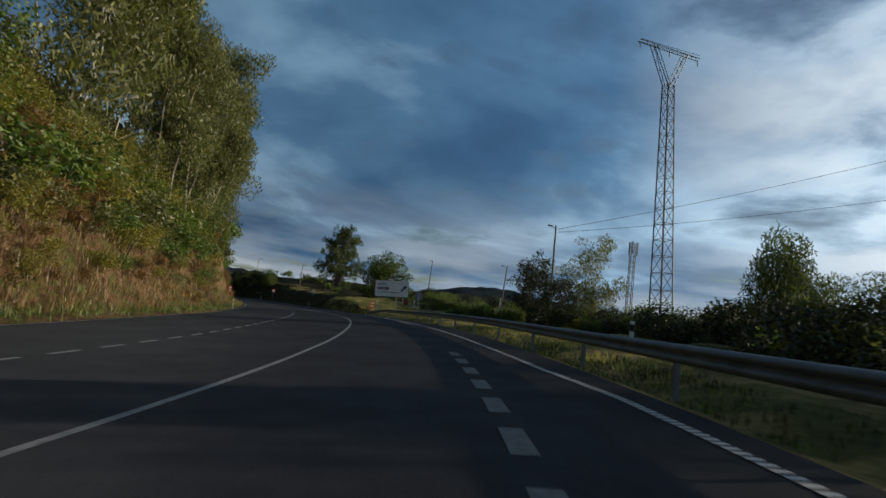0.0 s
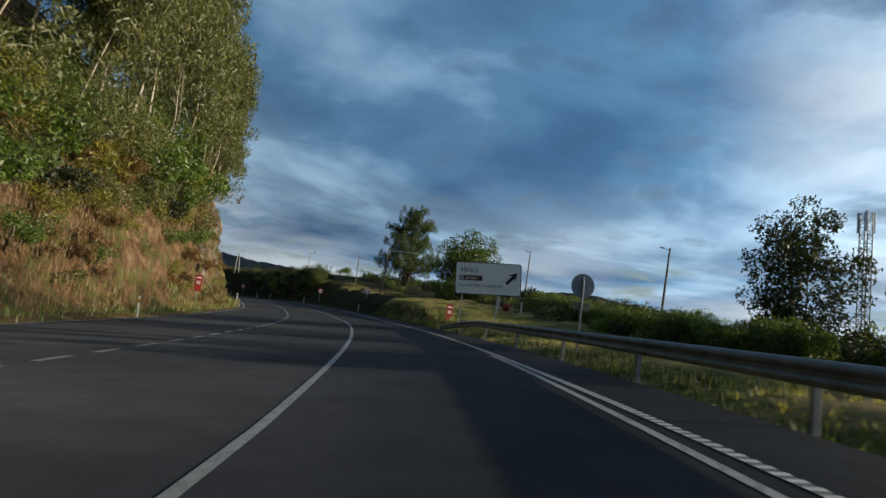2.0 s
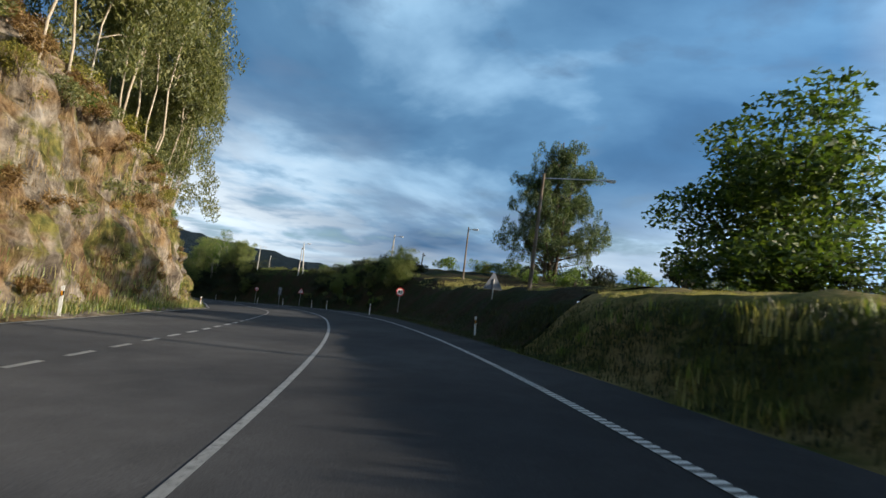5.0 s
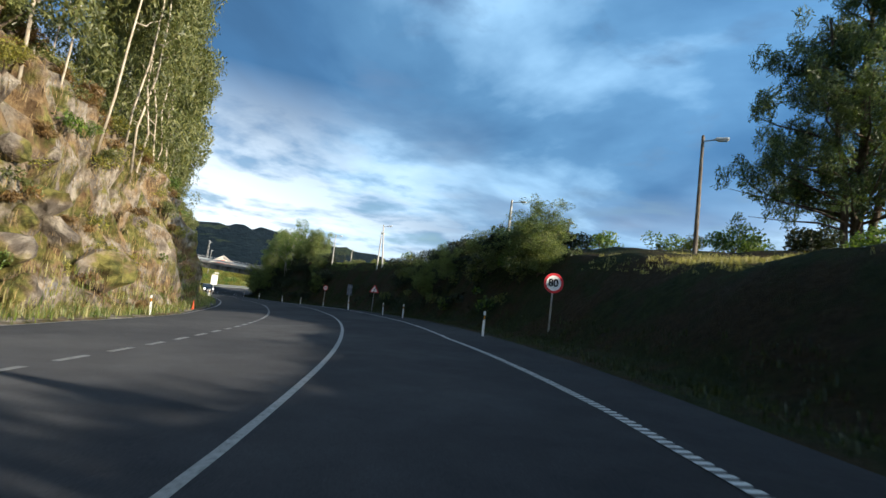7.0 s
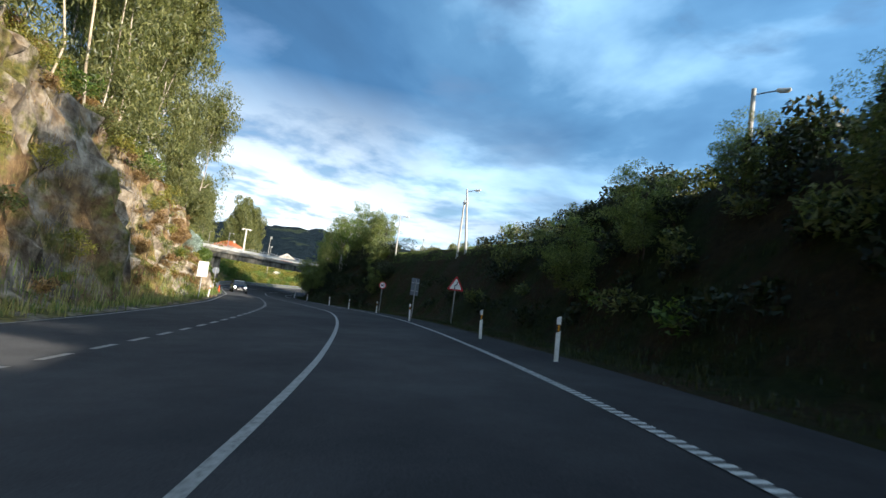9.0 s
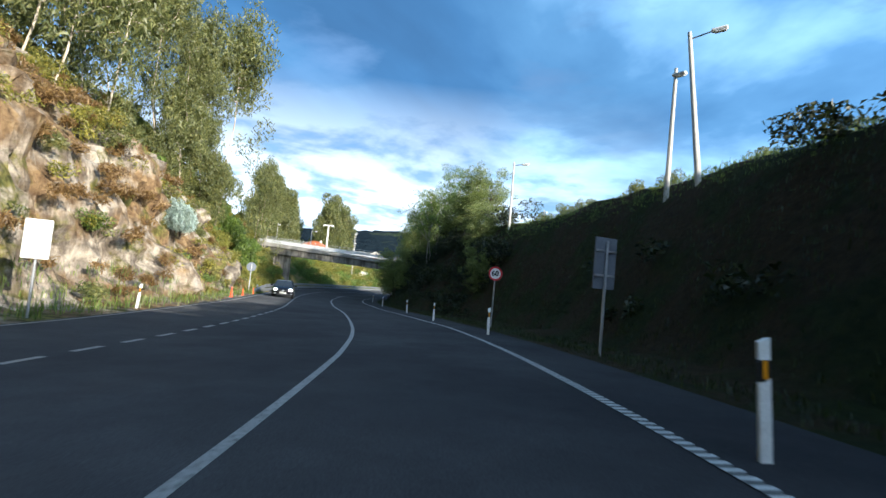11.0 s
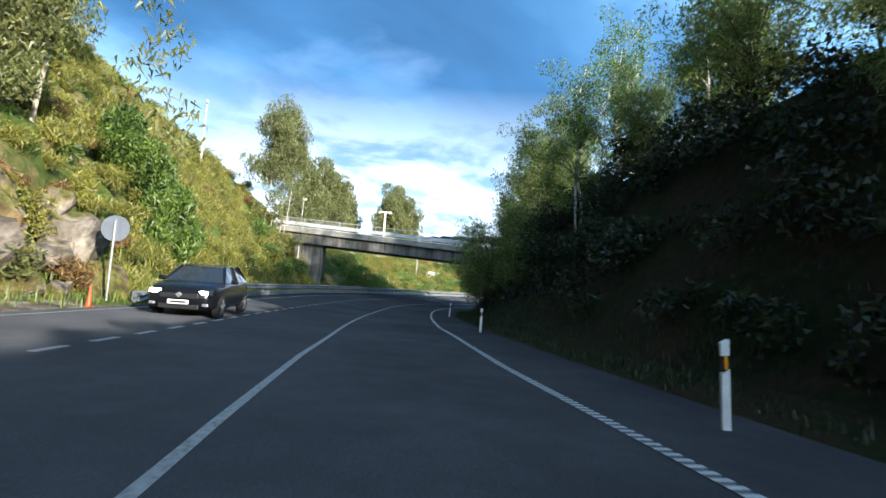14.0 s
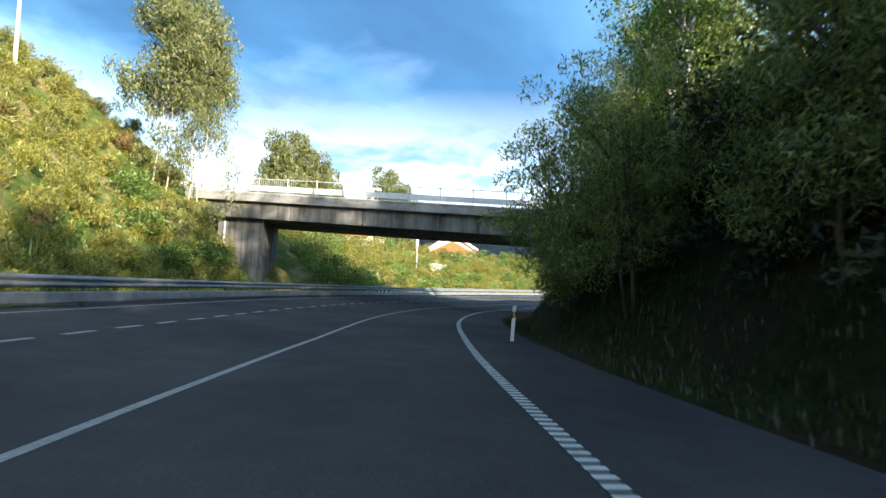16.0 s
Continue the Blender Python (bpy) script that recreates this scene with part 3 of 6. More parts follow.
strip("rock_cutting", LU[::-1], 76, 152.2, 0.3, 0.0, M_ROCK, "tan and rust rock cutting with soil and dry fern", rocky, False)


def lumpy(S, U, X, Y, Z):
    w = ease((U - 6.2) / 1.5)
    out = np.zeros_like(S)
    for i in range(S.shape[0]):
        for j in range(S.shape[1]):
            if w[i, j] > 0.01:
                out[i, j] = noise.noise(Vector((X[i, j], Y[i, j], 0)) * 0.35) * 0.35 + noise.noise(Vector((X[i, j], Y[i, j], 3)) * 1.3) * 0.10
    return X, Y, Z + out * w


RU = np.r_[5.5, 5.8, np.arange(6.2, 13, 0.55), np.arange(13, 26, 1.5), np.arange(26, 75, 6.0)]
strip("meadow", RU, -46, 86.4, 0.8, 0.0, M_MEADOW, "sunlit meadow of dry and green grass", lumpy)
strip("grass_bank", RU, 86.4, 296, 0.8, 0.0, M_BANK, "roadside bank with rough grass and scrub, shade put into its colour", lumpy)


def build_ground():
    """One sheet of land to the horizon, with wooded hills far off."""
    cx, cy, rings, spokes = -60.0, 90.0, 90, 420
    rad = 12 * (3200 / 12) ** (np.arange(rings) / (rings - 1))
    ang = np.arange(spokes) * 2 * math.pi / spokes
    R, A = np.meshgrid(rad, ang, indexing="ij")
    X, Y = cx + R * np.cos(A), cy + R * np.sin(A)
    s, u = to_road(X.ravel(), Y.ravel())
    s, u = s.reshape(X.shape), u.reshape(X.shape)
    far = np.hypot(X - np.interp(s, SS, AX), Y - np.interp(s, SS, AY))
    beyond = (s <= -47.5) | (s >= 299.5)
    u = np.where(beyond, np.where(u < 0, -far, far), u)
    Z = terrain(s, np.clip(u, -120, 200))
    Z = np.where(far < 72, Z - 1.5 - np.clip(72 - far, 0, 6) * 0.4, Z)
    Z = np.where((u < 0) & (far < 40), Z - 7 * ease((40 - far) / 12), Z)
    az = np.degrees(np.arctan2(-(X - cx), Y - cy))           # bearing, left positive
    rise = np.interp(az, [-180, -60, -25, -14, -7, 0, 8, 20, 35, 48, 56, 66, 80, 120, 180], [2, 1.5, 2.5, 3.6, 4.0, 2.8, 1.4, 2.0, 3.4, 4.4, 4.4, 4.0, 4.0, 3.0, 2])
    hills = 1100 * np.tan(np.radians(rise))
    for i in range(rings):
        for j in range(spokes):
            if rad[i] > 250:
                q = Vector((X[i, j], Y[i, j], 0))
                hills[i, j] = hills[i, j] * (1 + 0.22 * noise.noise(q * 0.004)) + noise.noise(q * 0.05) * 6 + noise.noise(q * 0.11) * 5 + noise.noise(q * 0.012) * 7
    flat = Z * ease((420 - R) / 300) - 7 * ease((R - 150) / 250) * (1 - ease((R - 500) / 600))
    Z = np.where((R > 120) & (flat > 14), 14 + (flat - 14) * 0.3, flat) + ease((R - 450) / 650) * hills
    V = np.stack([X, Y, Z], -1).reshape(-1, 3).tolist()
    V.append((cx, cy, float(Z[0].min()) - 1))
    F = [(i * spokes + j, (i + 1) * spokes + j, (i + 1) * spokes + (j + 1) % spokes, i * spokes + (j + 1) % spokes) for i in range(rings - 1) for j in range(spokes)]
    F += [(len(V) - 1, j, (j + 1) % spokes) for j in range(spokes)]
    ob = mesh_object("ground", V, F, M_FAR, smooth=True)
    tagged(ob, "wooded land rolling away to distant hills, blue haze in its colour", kind="structure")


build_ground()


# ---- markings ----
def line(name, u0, u1, width, s0, s1, label, step=1.0, lift=0.006, mat=None):
    st = np.arange(s0, s1 + 1e-6, step)
    f = lambda s: u0 + (u1 - u0) * (s - s0) / max(s1 - s0, 1e-6) if not callable(u0) else u0(s)
    V = []
    for s in st:
        c = float(f(s))
        V += [at(s, c - width / 2, lift), at(s, c + width / 2, lift)]
    F = [(2 * k, 2 * k + 1, 2 * k + 3, 2 * k + 2) for k in range(len(st) - 1)]
    ob = mesh_object(name, V, F, mat or M_LINE)
    return tagged(ob, label, kind="structure") if label else ob


line("centre_line", lambda s: np.interp(s, [0, 12, 24, 35, 53, 63, 95, 100, 112, 122, 127, 150, 154, 160, 164, 170, 176, 181, 185, 191, 196, 204], [-0.48, -0.45, -0.15, 0.08, 0.0, 0.09, 0.1, 0.15, 0.13, 0.22, 0.3, 0.44, 0.37, 0.18, 0.1, 0.04, -0.06, -0.08, 0.02, 0.12, 0.22, 0.38]), 0, 0.105, -46, 294, "solid white centre line, worn")
line("edge_line_left", lambda s: np.interp(s, [-46, 56, 66, 76, 105, 124, 136, 160, 166, 172, 190, 204, 294], [-8.9, -8.9, -8.2, -7.0, -7.3, -7.5, -6.9, -7.0, -6.7, -6.2, -5.8, -6.1, -6.6]), 0, 0.11, -46, 294, "solid white edge line beside the rock cutting")
edge_u = lambda s: np.interp(s, [-46, 7, 10, 15, 27, 48, 64, 95, 102, 112, 116, 123, 131, 151, 161, 166, 171, 176, 181, 188, 192, 197, 206], [6.1, 4.9, 4.57, 4.36, 4.06, 3.92, 3.76, 4.06, 4.0, 3.5, 3.55, 3.67, 3.76, 3.98, 4.02, 3.8, 3.7, 3.62, 3.52, 3.62, 3.53, 3.63, 3.7])
line("edge_line_right", edge_u, 0, 0.13, -46, 294, "worn white edge line with raised ribs", mat=M_WORN)
line("edge_line_inner", lambda s: edge_u(s) - np.interp(s, [28.5, 34, 42], [0.5, 0.38, 0.16]), 0, 0.12, 28.5, 44, "short white line where a lane ends")
marks = thing("lane_dashes", Matrix(), "short white lane dashes between two lanes", "road marking", kind="structure")
DS_LEN, DS_STEP = 0.78, 1.42
dash_u = lambda s: np.interp(s, [0, 38, 66, 100, 115, 128, 155, 160, 170, 185, 204], [-4.1, -3.85, -3.57, -3.35, -3.24, -3.28, -3.5, -3.48, -3.2, -3.1, -3.2])
for k in range(int((290 + 40) / DS_STEP)):
    s = -40 + 0.18 + k * DS_STEP
    ob = line("dash", dash_u, 0, 0.13, s, s + DS_LEN, "", DS_LEN / 2)
    ob.parent = marks
merge = thing("merge_dashes", Matrix(), "broad white dashes along the ending slip lane", "road marking", kind="structure")
for s in np.arange(-40, 13, 1.62):
    ob = line("dash", 3.02, 3.02, 0.24, s + 0.2, s + 1.1, "", 0.45, mat=M_WORN)
    ob.parent = merge
vs, fs = [], []
for s in np.arange(2, 250, 0.155):                   # raised ribs on the right edge line
    c = float(edge_u(s))
    q = [at(s + a, c + b, 0.012) for a, b in ((0, -0.075), (0, 0.075), (0.075, 0.075), (0.075, -0.075))]
    o = len(vs)
    vs += q
    fs.append((o, o + 1, o + 2, o + 3))
ribs = mesh_object("rib", vs, fs, M_RIB)
tagged(ribs, "fine raised ribs on the white edge line", "road marking", kind="stuff")


# ---- vegetation ----
def leaf_mesh(name, centres, radii, count, length, width, droop, mat, parent, seed, flat=0.8):
    """Many small leaves gathered in clumps: kite-shaped blades, folded along the middle."""
    g = np.random.default_rng(seed)
    centres, radii = np.asarray(centres, float), np.asarray(radii, float)
    which = g.choice(len(centres), count, p=radii ** 2 / (radii ** 2).sum())
    v = g.normal(size=(count, 3))
    v /= np.linalg.norm(v, axis=1)[:, None]
    rad = radii[which] * g.uniform(0.35, 1.0, count) ** 0.6
    c = centres[which] + v * rad[:, None] * np.array([1, 1, flat])
    ax = g.normal(size=(count, 3))
    ax[:, 2] = ax[:, 2] * (1 - droop) - droop * 2.2
    ax /= np.linalg.norm(ax, axis=1)[:, None]
    side = np.cross(ax, g.normal(size=(count, 3)))
    side /= np.linalg.norm(side, axis=1)[:, None] + 1e-9
    nrm = np.cross(ax, side)
    ln = length * g.uniform(0.6, 1.35, count)[:, None]
    wd = width * g.uniform(0.6, 1.3, count)[:, None]
    root = c - ax * ln / 2
    V = np.stack([root + side * wd / 2, root - side * wd / 2 + nrm * wd * 0.2, c + ax * ln / 2], 1).reshape(-1, 3)
    F = np.arange(count * 3).reshape(-1, 3)
    me = bpy.data.meshes.new(name)
    me.from_pydata(V.tolist(), [], F.tolist())
    me.materials.append(mat)
    me.update()
    ob = new(name, me)
    ob.parent = parent
    return ob


def branch_path(g, a, b, bend, n=5):
    a, b = np.array(a, float), np.array(b, float)
    pts = [a + (b - a) * k / (n - 1) for k in range(n)]
    for k in range(1, n - 1):
        pts[k] = pts[k] + g.normal(size=3) * bend
    return pts


def eucalyptus(seed, height, spread, clear, count=9000, leaf=0.32):
    g = np.random.default_rng(seed)
    tree = thing("eucalyptus_tree", Matrix(), "tall eucalyptus with pale slender trunk and hanging olive leaves", "tree", "eucalyptus wood on the hill")
    lean = g.normal(size=2) * height * 0.05
    top = (lean[0], lean[1], height * 0.93)
    tp = branch_path(g, (0, 0, -0.8), top, 0.12, 7)
    vs, fs = tube(tp, np.linspace(0.052, 0.014, 7) * height / 14, 7)
    mesh_object("trunk", vs, fs, M_PALEBARK, tree, smooth=True)
    cen, rad = [], []
    for k in range(22):
        f = g.uniform(clear, 0.97)
        h = f * 6
        base = np.array(tp[int(h)]) * (1 - h % 1) + np.array(tp[int(h) + 1]) * (h % 1)
        a = g.uniform(0, 2 * math.pi)
        r = spread * g.uniform(0.35, 1.0) * (1.15 - 0.75 * f)
        tip = base + np.array([math.cos(a) * r, math.sin(a) * r, height * g.uniform(0.03, 0.12)])
        if k < 7:
            v2, f2 = tube(branch_path(g, base, tip, 0.1, 4), np.linspace(0.035, 0.01, 4) * height / 14, 5)
            mesh_object("limb", v2, f2, M_PALEBARK, tree, smooth=True)
        for q in range(3):
            cen.append(tip + g.normal(size=3) * np.array([0.5, 0.5, 0.7]) - np.array([0, 0, q * 0.5]))
            rad.append(g.uniform(0.5, 1.0) * spread / 2.3)
    cen.append(np.array(top))
    rad.append(spread * 0.32)
    leaf_mesh("crown", cen, rad, count, leaf, leaf * 0.28, 0.6, M_EUC, tree, seed, 1.15)
    return tree


def broad_tree(name, seed, height, spread, mat, barkmat, label, count=6000, leaf=(0.26, 0.15), stems=1, low=0.25, droop=0.3, group=""):
    g = np.random.default_rng(seed)
    tree = thing(name, Matrix(), label, "tree", group)
    cen, rad = [], []
    for st in range(stems):
        off = g.normal(size=2) * (0.35 * spread if stems > 1 else 0.0)
        tp = branch_path(g, (off[0] * 0.4, off[1] * 0.4, -0.6), (off[0], off[1], height * 0.86), 0.13, 6)
        vs, fs = tube(tp, np.linspace(0.20, 0.035, 6) * height / 9 / (1 if stems == 1 else 2.5), 7)
        mesh_object("trunk", vs, fs, barkmat, tree, smooth=True)
        for k in range(30 // stems + 4):
            f = g.uniform(low, 0.97)
            base = np.array(tp[min(int(f * 5), 4)])
            a = g.uniform(0, 2 * math.pi)
            r = spread * g.uniform(0.5, 1.0) * math.sqrt(max(0.05, 1 - (2 * (f - low) / (1 - low) - 0.85) ** 2 * 0.55))
            tip = np.array([off[0] + math.cos(a) * r, off[1] + math.sin(a) * r, f * height])
            if k < 6:
                v2, f2 = tube(branch_path(g, base, tip, 0.1, 4), np.linspace(0.06, 0.012, 4) * height / 9, 5)
                mesh_object("limb", v2, f2, barkmat, tree, smooth=True)
            for q in range(4):
                w = 0.45 + 0.6 * q / 3
                cen.append(base * (1 - w) + tip * w + g.normal(size=3) * 0.14 * spread)
                rad.append(g.uniform(0.16, 0.30) * spread)
    leaf_mesh("crown", cen, rad, count, leaf[0], leaf[1], droop, mat, tree, seed, 0.8)
    return tree


def pine(seed, height):
    g = np.random.default_rng(seed)
    tree = thing("pine_tree", Matrix(), "broad tall pine with dark trunk and upturned tufted boughs", "tree")
    cen, rad = [], []
    stems = []
    for fork, (dx, dy, top) in enumerate(((0.2, 0.1, 0.93), (-1.3, 0.5, 0.80), (1.4, -0.4, 0.84))):
        tp = branch_path(g, (0.25 * dx, 0.25 * dy, -0.6), (dx, dy, height * top), 0.10, 7)
        vs, fs = tube(tp, np.linspace(0.30 if fork == 0 else 0.19, 0.05, 7), 8)
        mesh_object("trunk", vs, fs, M_DARKBARK, tree, smooth=True)
        stems.append(tp)
    for k in range(84):
        f = 0.13 + 0.80 * ((k + g.uniform()) / 84) ** 1.15
        tp = stems[k % 3 if f > 0.3 else 0]
        h = f * 6
        base = np.array(tp[min(int(h), 5)]) * (1 - h % 1) + np.array(tp[min(int(h) + 1, 6)]) * (h % 1)
        a = k * 2.4 + g.uniform(-0.5, 0.5)
        r = height * 0.45 * (1.02 - f) ** 0.62 * g.uniform(0.5, 1.0)
        tip = base + np.array([math.cos(a) * r, math.sin(a) * r, r * g.uniform(0.12, 0.42)])
        v2, f2 = tube(branch_path(g, base, tip, 0.1, 4), np.linspace(0.075, 0.012, 4), 5)
        mesh_object("bough", v2, f2, M_DARKBARK, tree, smooth=True)
        for q in range(6):
            w = 0.42 + 0.58 * q / 5
            c = base * (1 - w) + tip * w + g.normal(size=3) * 0.42
            cen.append(c + np.array([0, 0, 0.25]))
            rad.append(g.uniform(0.32, 0.62))
            if q > 2:
                cen.append(c + np.array([0, 0, 0.8]))
                rad.append(g.uniform(0.25, 0.45))
    leaf_mesh("crown", cen, rad, 62000, 0.36, 0.05, -0.35, M_PINE, tree, seed, 0.9)
    return tree


def bush(name, seed, size, mat, label, group, count=1300, leaf=(0.15, 0.08), droop=0.1, squash=0.75, stems=4):
    g = np.random.default_rng(seed)
    b = thing(name, Matrix(), label, "bush", group)
    cen, rad = [], []
    for k in range(9):
        a, r = g.uniform(0, 2 * math.pi), size * g.uniform(0.1, 0.62)
        cen.append((math.cos(a) * r, math.sin(a) * r, size * squash * g.uniform(0.18, 0.85)))
        rad.append(size * g.uniform(0.22, 0.42))
    leaf_mesh("foliage", cen, rad, count, leaf[0], leaf[1], droop, mat, b, seed, squash)
    st = [tube(branch_path(g, (0, 0, -0.4), np.array(cen[k]) * 0.9, 0.05, 4), np.linspace(0.03, 0.01, 4) * size, 4) for k in range(stems)]
    vs, fs = join(st)
    mesh_object("stem", vs, fs, M_DARKBARK, b)
    return b


kinds = {
    "euc": [eucalyptus(s, h, w, c) for s, h, w, c in ((11, 15, 2.5, 0.34), (12, 18, 2.9, 0.30), (13, 13, 2.3, 0.13), (14, 16.5, 2.6, 0.20))],
    "green": [bush("bush", 21 + k, 1.7, M_GREEN, "dense green broad-leaved bush on the slope", "bushes on the slopes") for k in range(3)],
    "gorse": [bush("bush", 31 + k, 1.5, M_YELLOW, "yellow-green gorse bush on the slope", "bushes on the slopes", 1500, (0.135, 0.044), -0.2) for k in range(3)],
    "olive": [bush("bush", 61 + k, 1.6, M_EUC, "olive-grey scrub bush on the slope", "bushes on the slopes", 1300, (0.17, 0.07), 0.2) for k in range(2)],
    "dark": [bush("bush", 41 + k, 1.6, M_DARK, "dark bramble thicket, leaf colour darkened further for the bank's shade", "bushes on the slopes", 1300, (0.15, 0.09), 0.2) for k in range(3)],
    "rust": [bush("fern_clump", 51 + k, 1.1, M_RUST, "rust-brown dry fern clump on the rock", "dry ferns on the rock", 900, (0.28, 0.04), -0.1, 0.7, 2) for k in range(3)],
}
first_used = set()


def plant(kind, s, u, scale, sink=0.15, tall=1.0):
    """One plant of a kind on the ground at station s, offset u; the models themselves are planted first."""
    k = int(rng.integers(len(kinds[kind])))
    if kind == "euc" and (s > 150 or s < 42):
        k = 2 + k % 2
    src = kinds[kind][k]
    p = at(s, u)
    m = Matrix.Translation((p.x, p.y, p.z - sink)) @ Matrix.Rotation(float(rng.uniform(0, 6.28)), 4, "Z")
    sc = Vector((scale, scale, scale * tall))
    if src.name in first_used:
        ob = copy_thing(src, m)
    else:
        ob = src
        first_used.add(src.name)
        ob.matrix_world = m
    ob.matrix_basis = m @ Matrix.Diagonal((*sc, 1))
    return ob


def gather(name, label, spots, size, count, leaf, droop, mat, seed, squash=0.75):
    """Scrub too thick to count: many low leafy clumps at road spots (station, offset, scale), one mesh."""
    g = np.random.default_rng(seed)
    cen, rad = [], []
    for s, u, k in spots:
        p = at(s, u)
        for q in range(5):
            a, r = g.uniform(0, 6.28), size * k * g.uniform(0.05, 0.6)
            cen.append((p.x + math.cos(a) * r, p.y + math.sin(a) * r, p.z + size * k * squash * g.uniform(0.1, 0.75)))
            rad.append(size * k * g.uniform(0.25, 0.45))
    ob = leaf_mesh(name, cen, rad, count * len(spots), leaf[0], leaf[1], droop, mat, None, seed, squash)
    return tagged(ob, label, "scrub", kind="stuff")


scrub = {k: [] for k in ("olive", "gorse", "green", "rust", "dark", "tuft")}


def scatter(kind, s, u, k):
    scrub[kind].append((s, u, k))


jit = lambda w: float(rng.uniform(-w, w))
# eucalyptus wood along the hill side
for s in np.arange(-26, 193, 3.0):
    for row, d in enumerate((0.0, 5.5)):
        if row and int(s) % 2:
            continue
        ss = s + jit(1.5) + row * 1.5
        near = np.interp(ss, [-40, 10, 28, 38, 48, 62, 74, 100, 146, 156, 183, 187, 190], [9.6, 9.0, 8.2, 6.6, 5.2, 5.0, 5.2, 5.0, 4.8, 7.6, 9.6, 5.6, 4.4])
        if ss > 191:
            continue
        plant("euc", ss, verge(ss) - (near + d + jit(0.8)), float(rng.uniform(0.9, 1.3)) * (1.4 if ss < 40 else 1.05), 0.3)
# scrub on the cutting
for s in np.arange(-20, 78, 1.3):
    for d, sc in ((2.2, 0.5), (3.2, 0.7), (4.4, 0.95), (5.8, 1.15), (7.6, 1.3)):
        kind = ("olive", "gorse", "green", "rust", "dark")[int(rng.choice(5, p=[0.05, 0.15, 0.05, 0.75, 0.0] if d < 4 else [0.26, 0.26, 0.2, 0.2, 0.08]))]
        if d < 4 and rng.uniform() < 0.45:
            continue
        k = sc * float(rng.uniform(0.7, 1.3))
        if s > 5 and 4 < d < 7 and rng.uniform() < 0.15:
            plant(kind, s + jit(0.8), verge(s) - d - jit(0.6), k)
        else:
            scatter(kind, s + jit(0.8), verge(s) - d - jit(0.6), k)
for s in np.arange(-14, 76, 2.0):
    for d, lo in ((2.8, 0.75), (3.6, 1.15), (4.9, 1.9), (6.4, 2.4), (8.2, 2.8)):
        kind = ("olive", "gorse", "green", "dark", "rust")[int(rng.choice(5, p=[0.15, 0.36, 0.24, 0.05, 0.20]))]
        (plant if s > 0 and d < 6 else scatter)(kind, s + jit(0.9), verge(s) - d - jit(0.5), lo * float(rng.uniform(0.8, 1.2)))
for s in np.arange(38, 186, 2.4):
    for d, lo in ((3.9, 0.9), (5.2, 1.35)):
        kind = ("olive", "gorse", "green", "rust")[int(rng.choice(4, p=[0.34, 0.32, 0.18, 0.16]))]
        if rng.uniform() < (0.95 if s < 75 else 0.36):
            plant(kind, s + jit(1.1), verge(s) - d - jit(0.5), lo * float(rng.uniform(0.75, 1.25)) * (1.0 if s < 75 else 0.75), 0.3)
for s in np.arange(62, 190, 1.4):
    for d, p in ((1.7, 0.6), (2.6, 0.4), (3.6, 0.4), (5.0, 0.7), (6.6, 0.9), (8.5, 0.9)):
        if rng.uniform() < p:
            kind = ("rust", "gorse", "olive", "green")[int(rng.choice(4, p=[0.55, 0.27, 0.12, 0.06]))]
            k = float(rng.uniform(0.45, 0.95)) * (0.75 if d < 4 else 1.15)
            (plant if d < 6 and rng.uniform() < 0.15 else scatter)(kind, s + jit(0.8), verge(s) - d - jit(0.5), k)
for s in np.arange(78, 186, 1.1):                    # dry growth on the ledges
    for d in (2.4, 3.3, 4.3, 5.4, 6.6, 8.0, 9.6):
        if rng.uniform() < (0.30 if s < 150 else 0.46):
            kind = ("rust", "gorse", "olive")[int(rng.choice(3, p=[0.58, 0.28, 0.14]))]
            scatter(kind, s + jit(0.5), verge(s) - d - jit(0.4), float(rng.uniform(0.4, 0.8)))
# green slope up to the bridge, and beyond it
for s in np.arange(184, 223, 1.0):
    for d in np.arange(1.9, 16, 1.4):
        brown = 0.62 if d > 5 and (s < 196 or 203 < s < 213) else 0.12
        kind = ("green", "gorse", "rust", "olive")[int(rng.choice(4, p=[0.22 * (1 - brown), 0.70 * (1 - brown), brown, 0.08 * (1 - brown)]))]
        k = float(rng.uniform(0.6, 1.05))
        if (s < 190 and d > 5) or rng.uniform() < 0.6:
            continue
        (plant if rng.uniform() < 0.10 else scatter)(kind, s + jit(0.6), verge(s) - d - jit(0.6), k)
for s in np.arange(190, 223, 0.9):
    for d in np.arange(1.6, 16, 1.0):
        scatter("tuft", s + jit(0.6), verge(s) - d - jit(0.6), float(rng.uniform(0.7, 1.3)))
for s, d, k in ((214.5, 2.2, 1.0), (216, 3.4, 1.3), (217.5, 2.4, 1.2), (219, 3.6, 1.45), (220.5, 2.6, 1.3), (221.5, 4.4, 1.4), (218, 5.0, 1.3)):
    plant("olive" if k > 1.35 else "green", s, verge(s) - d, k, 0.3)
for s in np.arange(232, 280, 1.5):
    for d in (1.8, 3.2, 4.8, 6.6, 8.6):
        kind = ("gorse", "green")[int(rng.choice(2, p=[0.65, 0.35]))]
        scatter(kind, s + jit(0.7), verge(s) - d - jit(0.5), float(rng.uniform(1.1, 1.6)))
